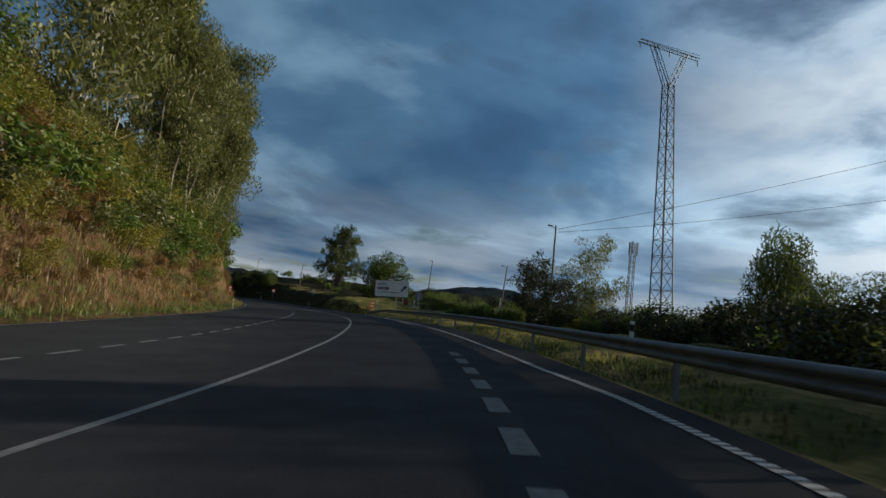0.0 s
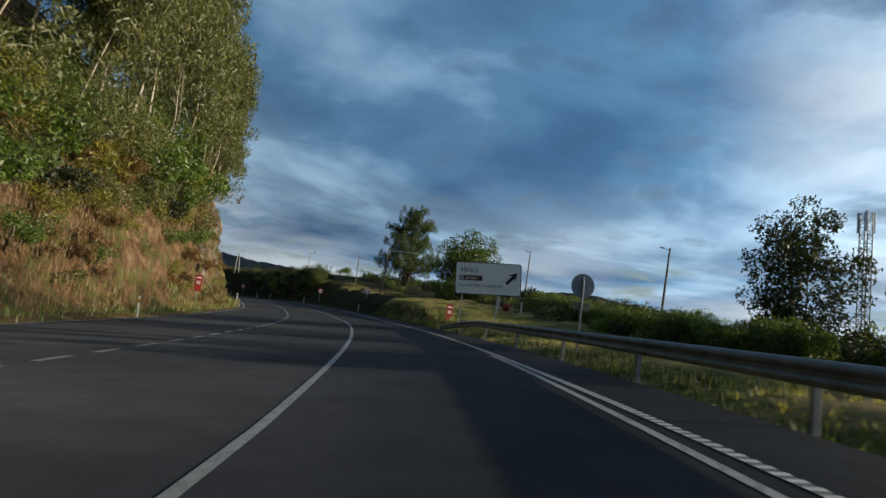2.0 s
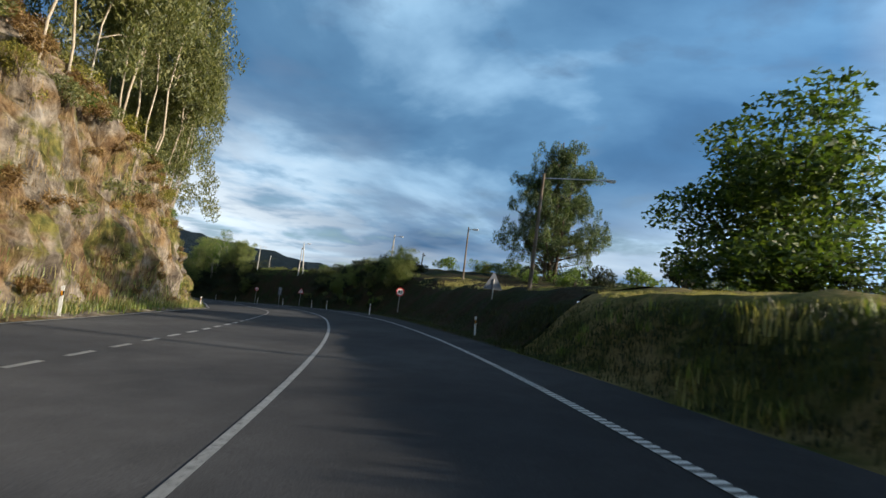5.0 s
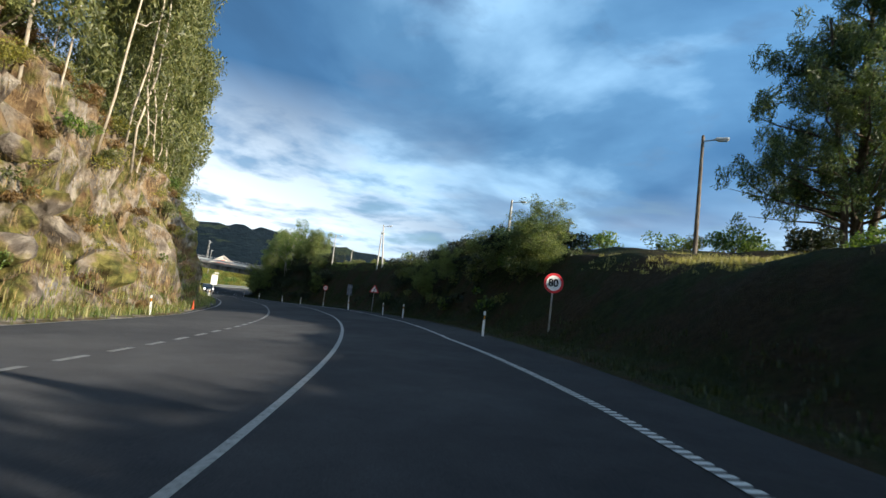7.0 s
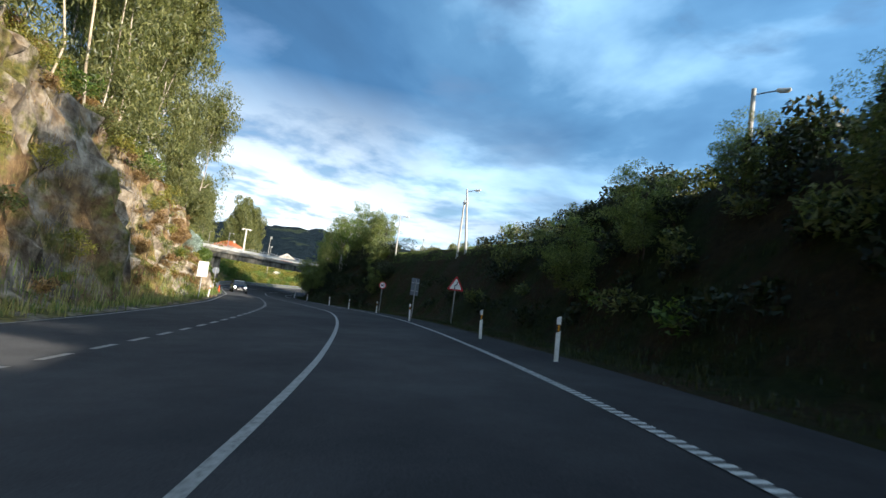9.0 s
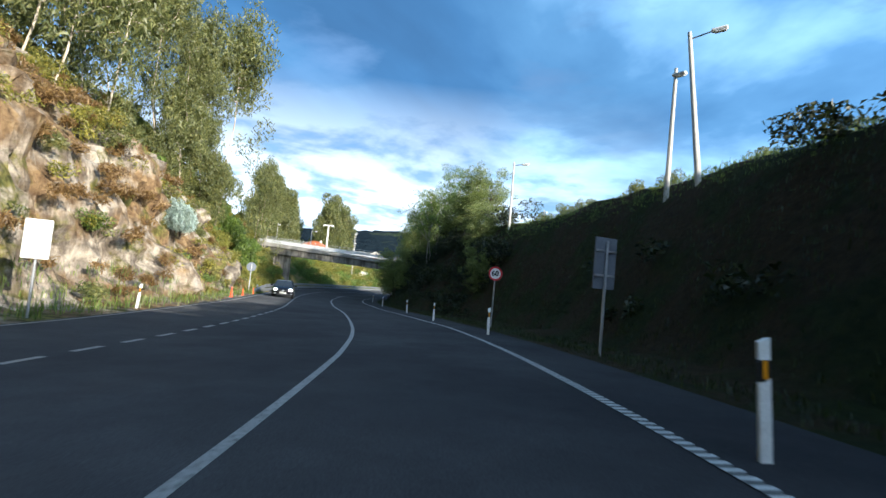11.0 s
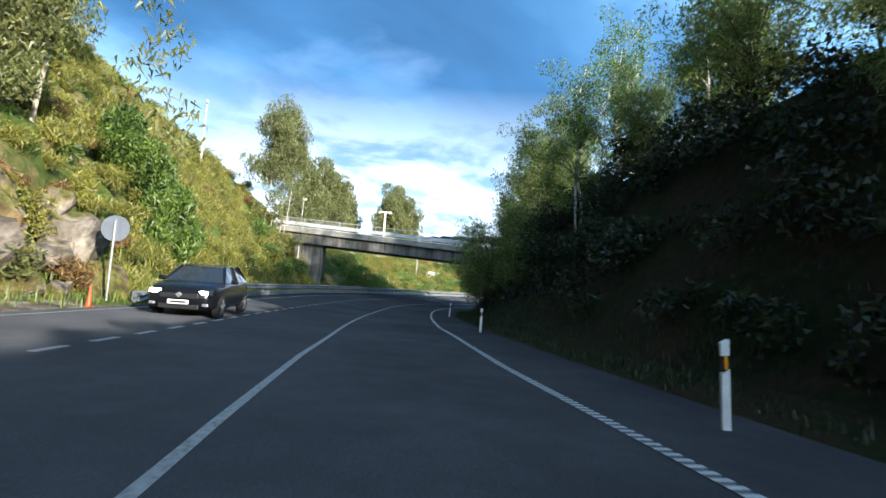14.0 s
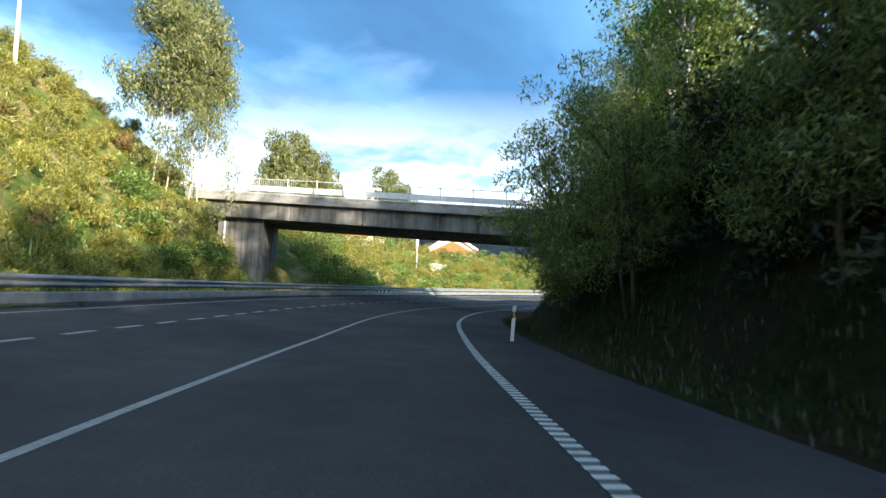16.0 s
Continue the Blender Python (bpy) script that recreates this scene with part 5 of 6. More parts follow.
def kilometre_post(s, u, turn=0, sink=0.0):
    t = thing("kilometre_post", stand(s, u, turn, sink), "narrow red kilometre board with white lettering bars", "road sign", "kilometre boards")
    plate("board", rounded_outline(0.42, 1.15, 0.02), 0.04, M_DULLRED, t, 0, 1.0, label="red board")
    for k, (w, h, z) in enumerate(((0.30, 0.08, 1.38),)):
        bm = bmesh.new()
        box(bm, (w, 0.008, h), Matrix.Translation((0, -0.024, z)))
        part("lettering_bar", bm, M_WHITE, t)
    for x in (-0.07, 0.07):
        bm = bmesh.new()
        box(bm, (0.07, 0.008, 0.20), Matrix.Translation((x, -0.024, 1.04)))
        part("lettering_bar", bm, M_WHITE, t)
    post(t, 0.9)
    return t


def build_delineators():
    t = thing("delineator_post", Matrix(), "white plastic delineator with black band and amber reflector", "delineator", "roadside delineators")
    sec = [(-0.06, -0.03), (0.06, -0.03), (0.045, 0.035), (-0.045, 0.035)]

    def prism(z0, z1, slant, grow=0.0):
        V = []
        for z, sl in ((z0, 0), (z1, slant)):
            V += [(x * (1 + grow), y * (1 + grow), z + sl * x / 0.06) for x, y in sec]
        return V, [(3, 2, 1, 0), (4, 5, 6, 7), (0, 1, 5, 4), (1, 2, 6, 5), (2, 3, 7, 6), (3, 0, 4, 7)]
    mesh_object("shaft", *prism(-0.3, 0.66, 0.03), M_PLASTIC, t)
    mesh_object("band", *prism(0.655, 0.84, 0.03, -0.04), M_BLACK, t, "black band")
    mesh_object("head", *prism(0.835, 1.0, 0.02), M_PLASTIC, t)
    bm = bmesh.new()
    box(bm, (0.045, 0.012, 0.15), Matrix.Translation((0, -0.036, 0.755)), 0.003)
    part("reflector", bm, M_AMBER, t, "amber reflector")
    spots = [(92.2, 6.4), (114.1, 5.15), (128.6, 4.9), (134.2, 4.82), (144.7, 4.3), (157.5, 4.8), (166.6, 4.5), (176.5, 4.8), (191.0, 5.0), (206, 4.9),
             (55.0, -9.4), (87.5, -7.7), (122.0, -8.1), (161.0, -7.6)]
    for k, (s, u) in enumerate(spots):
        m = stand(s, u) @ Matrix.Rotation(radians(float(rng.uniform(-5, 5))), 4, "Y") @ Matrix.Diagonal((0.76, 0.76, 0.9, 1))
        ob = copy_thing(t, m) if k else t
        ob.matrix_basis = m


def w_beam(name_thing, s0, s1, u_of, h, label, ends=(False, True), step=0.5, post_step=4.0, skirt=False):
    """A steel safety barrier: corrugated beam on posts, following the road."""
    t = thing(name_thing, Matrix(), label, "barrier")
    prof = [(0.0, 0.155), (0.035, 0.135), (0.075, 0.10), (0.075, 0.06), (0.02, 0.025), (0.0, 0.0), (0.02, -0.025), (0.075, -0.06), (0.075, -0.10), (0.035, -0.135), (0.0, -0.155)]
    st = np.arange(s0, s1 + 1e-6, step)
    side = -1 if u_of(s0) > 0 else 1
    V, F = [], []
    n = len(prof)
    for s in st:
        dip = 0.0
        if ends[0]:
            dip = max(dip, 1 - (s - s0) / 7)
        if ends[1]:
            dip = max(dip, 1 - (s1 - s) / 7)
        hh = h - max(0.0, dip) ** 1.4 * (h - 0.12)
        for o, z in prof:
            V.append(at(s, u_of(s) + side * (0.10 + o), hh + z))
        for o, z in prof:
            V.append(at(s, u_of(s) + side * (0.094 + o), hh + z * 0.995))
    for k in range(len(st) - 1):
        a, b = k * 2 * n, (k + 1) * 2 * n
        for j in range(n - 1):
            F.append((a + j, a + j + 1, b + j + 1, b + j))
            F.append((a + n + j, b + n + j, b + n + j + 1, a + n + j + 1))
        F.append((a, b, b + n, a + n))
        F.append((a + n - 1, a + 2 * n - 1, b + 2 * n - 1, b + n - 1))
    mesh_object("beam", V, F, M_RAIL, t, smooth=True)
    if skirt:
        V, F = [], []
        for s in st:
            for o, z in ((0.03, 0.40), (0.05, 0.36), (0.05, 0.14), (0.03, 0.10), (0.024, 0.14), (0.024, 0.36)):
                V.append(at(s, u_of(s) + side * (0.08 + o), z))
        for k in range(len(st) - 1):
            F += [(6 * k + j, 6 * k + (j + 1) % 6, 6 * k + 6 + (j + 1) % 6, 6 * k + 6 + j) for j in range(6)]
        F += [(5, 4, 3, 2, 1, 0), tuple(range(len(V) - 6, len(V)))]
        mesh_object("lower_panel", V, F, M_RAIL, t, "smooth steel panel under the beam")
    base = bmesh.new()
    box(base, (0.10, 0.055, h + 0.55), Matrix.Translation((0, 0, (h - 0.35) / 2)), 0.006)
    box(base, (0.12, 0.05, 0.16), Matrix.Translation((side * 0.06, 0, h)), 0.005)
    first = part("post", base, M_RAIL, t)
    k = 0
    for s in np.arange(s0 + 2, s1 - (2.5 if ends[1] else 0), post_step):
        p = at(s, u_of(s), 0)
        m = Matrix.Translation(p) @ Matrix.Rotation(heading(s), 4, "Z")
        ob = first if k == 0 else new("post", first.data)
        ob.parent = t
        ob.matrix_basis = m
        k += 1
    return t


def lattice(kind, m, height, base, top, cells, label, category):
    t = thing(kind, m, label, category)
    leg = lambda sx, sy, z: Vector((sx * (base + (top - base) * z / height) / 2, sy * (base + (top - base) * z / height) / 2, z))
    for sx, sy in ((1, 1), (1, -1), (-1, 1), (-1, -1)):
        bm = bmesh.new()
        bar(bm, leg(sx, sy, -0.5), leg(sx, sy, height), 0.07, 5)
        part("leg", bm, M_STEEL, t)
    zs = [height * (1 - (1 - k / cells) ** 1.12) for k in range(cells + 1)]
    for (ax, ay), (bx, by) in (((1, 1), (1, -1)), ((1, -1), (-1, -1)), ((-1, -1), (-1, 1)), ((-1, 1), (1, 1))):
        for k in range(cells):
            p, q = ((ax, ay), (bx, by)) if k % 2 else ((bx, by), (ax, ay))
            for name, a, b, r in (("brace", leg(*p, zs[k]), leg(*q, zs[k + 1]), 0.036), ("strut", leg(*p, zs[k + 1]), leg(*q, zs[k + 1]), 0.03)):
                bm = bmesh.new()
                bar(bm, a, b, r, 4)
                part(name, bm, M_STEEL, t)
    return t


def pylon(x, y, turn, height):
    """A lattice pylon with a forked head and one long cross-arm."""
    m = Matrix.Translation((x, y, ground_z(x, y))) @ Matrix.Rotation(radians(-2.2), 4, "Y") @ Matrix.Rotation(radians(turn), 4, "Z")
    t = lattice("electricity_pylon", m, height * 0.86, 1.55, 0.8, 17, "tall grey lattice electricity pylon with a forked head", "pylon")
    z, h = height * 0.86, height * 0.13
    for sx in (-1, 1):
        bm = bmesh.new()
        for sy in (-0.35, 0.35):
            bar(bm, (sx * 0.4, sy, z), (sx * 2.3, sy * 0.7, z + h), 0.045, 5)
            bar(bm, (sx * 0.1, sy, z + 0.1), (sx * 1.8, sy * 0.7, z + h), 0.035, 5)
            for k in range(4):
                f = k / 4
                bar(bm, (sx * (0.5 + 1.8 * f), sy, z + h * f), (sx * (0.1 + 1.7 * (f + 0.2)), sy, z + 0.1 + h * (f + 0.2)), 0.02, 4)
        part("fork_arm", bm, M_STEEL, t)
    bm = bmesh.new()
    for sy in (-0.25, 0.25):
        bar(bm, (-3.9, sy, z + h), (3.9, sy, z + h), 0.045, 5)
        bar(bm, (-3.9, sy, z + h + 0.05), (3.9, sy, z + h + 0.34), 0.03, 5)
    for k in range(12):
        bar(bm, (-3.9 + 7.8 * k / 12, -0.25, z + h), (-3.9 + 7.8 * (k + 1) / 12, 0.25, z + h), 0.02, 4)
    part("cross_arm", bm, M_STEEL, t)
    for x0 in (-3.8, 0, 3.8):
        bm = bmesh.new()
        for k in range(6):
            cyl(bm, 0.07, 0.05, 0.06, Matrix.Translation((x0, 0, z + h - 0.18 - 0.11 * k)), 8)
        bar(bm, (x0, 0, z + h), (x0, 0, z + h - 0.8), 0.015, 4)
        part("insulator", bm, M_PLASTIC, t)
    return t


def street_lamp(s, u, height, label, lean=0.0, mat=None, arm=(0.75, 0.12), turn=0.0, group="street lamps on the bank", brace=False, xy=None, r=0.14, h0=None):
    if xy:
        m = Matrix.Translation((xy[0], xy[1], ground_z(*xy)))
        m = m @ Matrix.Rotation(radians(turn), 4, "Z")
    else:
        m = stand(s, u, turn)
    m = m @ Matrix.Rotation(radians(lean), 4, "Y")
    t = thing("street_lamp", m, label, "street lamp", group)
    bm = bmesh.new()
    cyl(bm, r, r * 0.6, height + 0.6, Matrix.Translation((0, 0, -0.6)), 10)
    part("pole", bm, mat or M_POLECONC, t, smooth=False)
    if brace:
        bm = bmesh.new()
        bar(bm, (-0.42, 0.1, -0.5), (0, 0, height * 0.93), r * 0.8, 8, r * 0.5)
        part("stay_pole", bm, mat or M_POLECONC, t)
    bm = bmesh.new()
    bar(bm, (0, 0, height - 0.25), (arm[0], 0, height - 0.25 + arm[1]), 0.03, 6)
    part("arm", bm, M_GALV, t)
    bm = bmesh.new()
    box(bm, (0.5, 0.2, 0.12), Matrix.Translation((arm[0] + 0.15, 0, height - 0.25 + arm[1])), 0.045)
    head = part("lamp_head", bm, M_PLASTIC, t, "pale lamp head")
    bm = bmesh.new()
    box(bm, (0.34, 0.15, 0.03), Matrix.Translation((arm[0] + 0.17, 0, height - 0.33 + arm[1])), 0.01)
    part("lens", bm, M_PLASTIC, head)
    return t


def cable(a, b, sag, name="overhead_cable"):
    a, b = Vector(a), Vector(b)
    pts = [a.lerp(b, k / 16) - Vector((0, 0, sag * 4 * (k / 16) * (1 - k / 16))) for k in range(17)]
    vs, fs = tube(pts, [0.018] * 17, 5)
    return tagged(mesh_object(name, vs, fs, M_WIRE), "thin black overhead cable between poles", "cable", "overhead cables")


# open side, first stretch
w_beam("safety_barrier", -30, 60, lambda s: float(np.interp(s, [-30, 5, 30, 45, 60], [8.6, 6.3, 5.75, 5.95, 5.6])), 0.62, "grey steel safety barrier on posts, dull and dusty", (False, True))
direction_sign()
kilometre_post(63.5, 6.88, 6, at(63.5, 6.88).z + 1.575 - 1.80)
kilometre_post(69.5, -9.9, 8)


def round_sign_back(s, u, turn, label, small_plate):
    t = thing("round_sign", stand(s, u, turn), label, "road sign", "round signs seen from behind")
    post(t, 2.4, y=-0.05)
    plate("disc", circle(0.40), 0.02, M_BACK, t, 0, 2.2)
    bm = bmesh.new()
    box(bm, (0.05, 0.03, 0.9), Matrix.Translation((0, -0.02, 2.05)))
    part("stiffener", bm, M_GALV, t)
    if small_plate:
        plate("small_plate", rounded_outline(0.58, 0.26, 0.02), 0.02, M_OLIVE, t, 0, 1.53, label="olive-grey plate")
    return t


round_sign_back(46.1, 7.27, 0, "grey back of a round road sign with a small plate below", True)
tp = thing("marker_post", stand(19.5, 11.5), "short white marker post in the scrub", "post")
bm = bmesh.new()
box(bm, (0.16, 0.14, 1.1), Matrix.Translation((0, 0, 0.45)), 0.02)
part("shaft", bm, M_PLASTIC, tp)
bm = bmesh.new()
box(bm, (0.19, 0.16, 0.28), Matrix.Translation((0, 0, 0.72)), 0.01)
part("band", bm, M_BLACK, tp, "black band")
pylon(21.85, 48.4, 20, 30.3)
mast = lattice("telecom_mast", Matrix.Translation((37.0, 98.0, ground_z(37.0, 98.0))), 17.5, 0.9, 0.9, 16, "slim lattice telecom mast with panel antennas", "mast")
for k in range(3):
    bm = bmesh.new()
    a = 2.1 * k
    box(bm, (0.32, 0.16, 2.6), Matrix.Translation((math.cos(a) * 0.85, math.sin(a) * 0.85, 16.4)), 0.04)
    part("antenna", bm, M_GALV, mast)
wp = (10.6, 46.0)
street_lamp(0, 0, 9.6, "weathered timber pole with a small lamp and cables", -1.5, M_POLE, (-0.7, 0.2), 10, "timber poles", xy=wp, r=0.12)
street_lamp(0, 0, 8.2, "dark timber lamp pole beyond the field hedge", 2.5, M_POLE, (-0.9, 0.2), 0, "timber poles", xy=(10.75, 85.0), r=0.14)
street_lamp(0, 0, 9.0, "distant timber lamp pole by the trees", 1.0, M_POLE, (-0.7, 0.2), 0, "timber poles", xy=(-2.7, 122.0), r=0.14)
top = Vector((*wp, ground_z(*wp) + 9.3))
cable(top, (60, 40, 28.5), 0.8)
cable(top + Vector((0, 0, -0.3)), (62, 46, 23.5), 0.8)
# lamps and poles round the trees
street_lamp(0, 0, 8.48 - ground_z(-21.45, 95.1), "leaning lamp pole with a long arm beside the pine", 1.6, M_POLE, (3.3, 0.25), 15, "timber poles", xy=(-21.4, 95.1), r=0.12)
street_lamp(0, 0, 7.0 - ground_z(-40.2, 124.0), "plain leaning timber pole behind the bank", 5.5, M_POLE, (-0.01, 0), -30, "timber poles", xy=(-40.2, 124.0), r=0.09)
street_lamp(0, 0, 6.0 - ground_z(11.9, 96.4), "short white pole in the field hedge", 1.5, M_POLECONC, (-0.01, 0), 0, "timber poles", xy=(11.9, 96.4), r=0.13)


red_shrub = bush("red_shrub", 84, 1.0, M_REDLEAF, "round dark red-leaved garden shrub in the field", "", 1600, (0.12, 0.06), 0.1, 0.95)
put(red_shrub, -4.6, 78.0, 0.8)
for x, y in ((-5.5, 81.9), (-3.3, 75.5)):
    fp = thing("field_post", Matrix.Translation((x, y, ground_z(x, y))), "short whitish fence post in the field", "post", "fence posts in the field")
    bm = bmesh.new()
    box(bm, (0.09, 0.09, 1.4), Matrix.Translation((0, 0, 0.3)), 0.012)
    part("shaft", bm, M_PLASTIC, fp)
# bank, second stretch
warning_sign(97.0, 8.7, 2.5, 1.15, 0, True)
street_lamp(114, 13.5, 5.0, "timber lamp pole on the grass bank", 0.0, M_POLE, (0.55, 0.08), -35, r=0.10)
speed_sign(113.8, 7.56, "80", 0.375, 1.75, -4)
street_lamp(0, 0, 9.9 - ground_z(-47.7, 130.7), "concrete lamp pole behind the scrub", 1.0, M_POLECONC, (0.85, 0.12), 10, xy=(-47.7, 130.7))
PX = (-70.2, 141.05), (-68.7, 140.25)
street_lamp(0, 0, 8.9 - ground_z(*PX[1]), "leaning concrete pole with a small lamp", -6.0, M_POLECONC, (0.75, 0.1), 20, xy=PX[1], r=0.11)
street_lamp(0, 0, 8.2 - ground_z(*PX[0]), "plain pale concrete pole beside the leaning one", 0.8, M_POLECONC, (-0.01, 0), 0, xy=PX[0], r=0.10)
street_lamp(0, 0, 8.7 - ground_z(-86.35, 149.5), "pale concrete lamp pole on the bank crest", -0.5, M_POLECONC, (0.7, 0.08), 30, xy=(-86.35, 149.5), r=0.09)
street_lamp(0, 0, 8.0 - ground_z(-95.4, 163.5), "tall pale concrete pole on the bank crest", 0.5, M_POLECONC, (-0.01, 0), 0, xy=(-95.4, 163.5), r=0.09)
warning_sign(144.7, 6.6, 0.70, 0.95, -6)
speed_sign(162.5, 6.33, "60", 0.315, 0.20, -6)
_g = ground_z(-67.62, 133.79)
gb = thing("information_panel", Matrix.Translation((-67.62, 133.79, _g)) @ Matrix.Rotation(radians(80), 4, "Z"), "grey back of a rectangular road panel on a post", "road sign")
post(gb, 0.9 - _g, y=-0.05)
plate("panel", rounded_outline(0.66, 1.18, 0.03), 0.03, M_BACK, gb, 0, 0.38 - _g)
for z in (0.1, 0.66):
    bm = bmesh.new()
    box(bm, (0.62, 0.03, 0.05), Matrix.Translation((0, -0.03, z - _g)))
    part("stiffener", bm, M_GALV, gb)
build_delineators()
# hill side
wpn = thing("white_panel_sign", stand(154.5, -7.7, 6), "white rectangular panel on a post beside the rock", "road sign")
post(wpn, 2.5)
plate("panel", rounded_outline(0.62, 1.0, 0.03), 0.03, M_WHITE, wpn, 0, 2.0, label="white face")
round_sign_back(188.3, -7.0, 5, "grey back of a round sign below the green slope", False)
w_beam("safety_barrier", 189, 292, lambda s: float(np.interp(s, [189, 196, 204, 292], [-6.75, -6.45, -6.7, -7.2])), 0.66, "steel safety barrier curving under the bridge", (True, False), skirt=True)


def traffic_cone(s, u, k):
    if k:
        return copy_thing(traffic_cone.first, stand(s, u) @ Matrix.Diagonal((0.68, 0.68, 0.86, 1)))
    t = thing("traffic_cone", stand(s, u) @ Matrix.Diagonal((0.68, 0.68, 0.86, 1)), "orange traffic cone with white bands on the verge", "traffic cone", "cones on the verge")
    bm = bmesh.new()
    box(bm, (0.36, 0.36, 0.04), Matrix.Translation((0, 0, 0.02)), 0.01)
    part("base", bm, M_CONE, t)
    bm = bmesh.new()
    cyl(bm, 0.14, 0.03, 0.72, Matrix.Translation((0, 0, 0.04)), 16)
    body = part("body", bm, M_CONE, t)
    for z in (0.28, 0.5):
        bm = bmesh.new()
        cyl(bm, 0.142 - 0.153 * (z - 0.04) / 0.72 + 0.006, 0.142 - 0.153 * (z + 0.08) / 0.72 + 0.006, 0.12, Matrix.Translation((0, 0, z)), 16)
        part("band", bm, M_PLASTIC, body, "white band")
    traffic_cone.first = t
    return t


for k, (s, u) in enumerate(((176.5, -6.75), (181.2, -6.6), (186.3, -6.4), (131.0, -7.75))):
    traffic_cone(s, u, k)


def boulder(seed, size):
    g = np.random.default_rng(seed)
    bm = bmesh.new()
    bmesh.ops.create_icosphere(bm, subdivisions=2, radius=1)
    k = g.uniform(0.6, 1.25, 3)
    for v in bm.verts:
        q = v.co.copy()
        n = noise.noise(q * 1.1 + Vector((seed, 0, 0))) * 0.5 + noise.noise(q * 2.6 + Vector((0, seed, 0))) * 0.2
        c = noise.voronoi(q * 1.2 + Vector((seed, 1, 0)))[0]
        v.co = Vector((q.x * k[0], q.y * k[1], q.z * k[2])) * (0.85 + n + 0.25 * (c[1] - c[0])) * size
    ob = part("boulder", bm, M_ROCK)
    return tagged(ob, "rough tan boulder fallen at the foot of the cutting", "boulder", "boulders under the cutting")


stones = [boulder(300 + k, 0.6) for k in range(4)]
for k in range(26):
    s = float(rng.choice([rng.uniform(110, 122), rng.uniform(181, 190), rng.uniform(184, 191)]))
    d = float(rng.uniform(1.4, 3.2))
    p = at(s, verge(s) - d)
    src = stones[k % 4]
    ob = src if k < 4 else src.copy()
    if k >= 4:
        scene.collection.objects.link(ob)
    sc = float(rng.uniform(0.5, 1.6))
    ob.matrix_basis = Matrix.Translation(p + Vector((0, 0, 0.1 * sc))) @ Euler(tuple(float(v) for v in rng.uniform(0, 6, 3))).to_matrix().to_4x4() @ Matrix.Diagonal((sc, sc, sc * 1.2, 1))


# ---- the bridge ----
def bridge():
    """The deck falls gently towards the open side; x along it from the hill abutment's corner, y away along the road."""
    O, E = Vector((-139.3, 154.8, 0)), Vector((-129.2, 166.6, 0))
    d = (E - O).normalized()
    fall, x0, x1, depth, zs = 0.053, -13.0, 26.0, 8.5, 1.4
    t = thing("road_bridge", Matrix.Translation(O) @ Matrix.Rotation(math.atan2(d.y, d.x), 4, "Z"), "grey concrete road bridge with stained beam and steel railing", "bridge")
    shear = Matrix.Identity(4)
    shear[2][0] = -fall

    def block(name, xa, xb, y0, y1, z0, z1, mat=M_CONC, bev=0.03, label="", skew=0.0):
        bm = bmesh.new()
        box(bm, (xb - xa, y1 - y0, z1 - z0), Matrix.Translation(((xa + xb) / 2, (y0 + y1) / 2, (z0 + z1) / 2)), bev)
        for v in bm.verts:
            v.co.x -= skew * (v.co.y - y0)
        bmesh.ops.transform(bm, matrix=shear, verts=bm.verts)
        return part(name, bm, mat, t, label)
    for k in range(4):
        for xa in ((x0 + 6, 1.5, 6.4, 11.3, 16.2) if k == 0 else (x0 + 6,)):
            xb = {x0 + 6: 1.5, 1.5: 6.4, 6.4: 11.3, 11.3: 16.2}.get(xa, x1) if k == 0 else x1
            block("beam", xa + 0.02, xb - 0.02, 0.35 + k * 2.1, 0.35 + k * 2.1 + 1.5, zs, zs + 1.05, M_STAINED, label="stained concrete beam")
    block("deck", x0, x1, 0.0, depth, zs + 1.054, zs + 1.45, label="pale concrete deck edge")
    block("deck_kerb", x0, x1, 0.05, 0.5, zs + 1.454, zs + 1.62)
    block("abutment", -3.9, -0.6, 0.9, depth - 0.9, -7.0, zs - 0.01, M_STAINED, label="streaked concrete abutment wall", skew=0.38)
    block("abutment", 19, 21, 0.9, depth - 0.9, -8.0, zs - 0.01)
    zr = zs + 1.55
    for yy in (0.25, depth - 0.25):
        for z in (0.12, 1.05):
            block("handrail", x0, x1, yy - 0.022, yy + 0.022, zr + z - 0.022, zr + z + 0.022, M_RAILING, 0, "pale steel handrail")
        block("guard_beam", x0, x1, yy + 0.30, yy + 0.36, zr + 0.30, zr + 0.66, M_ZINC, 0.015, "bright steel guard beam")
        pb = bmesh.new()
        box(pb, (0.06, 0.06, 1.2), None, 0.01)
        pm = part("railing_post", pb, M_RAILING, t)
        vb = bmesh.new()
        box(vb, (0.018, 0.018, 0.93))
        vm = part("baluster", vb, M_RAILING, t)
        for src, step, xe, dz in ((pm, 2.0, x1, 0.55), (vm, 0.15, 2.0 if yy < 1 else 11.0, 0.585)):
            for k, x in enumerate(np.arange(7.5 if src is vm and yy > 1 else x0 + 0.3, xe, step)):
                ob = src if k == 0 else new(src.name.split(".")[0], src.data)
                ob.parent = t
                ob.matrix_basis = Matrix.Translation((x, yy, zr + dz - fall * x))
    return t


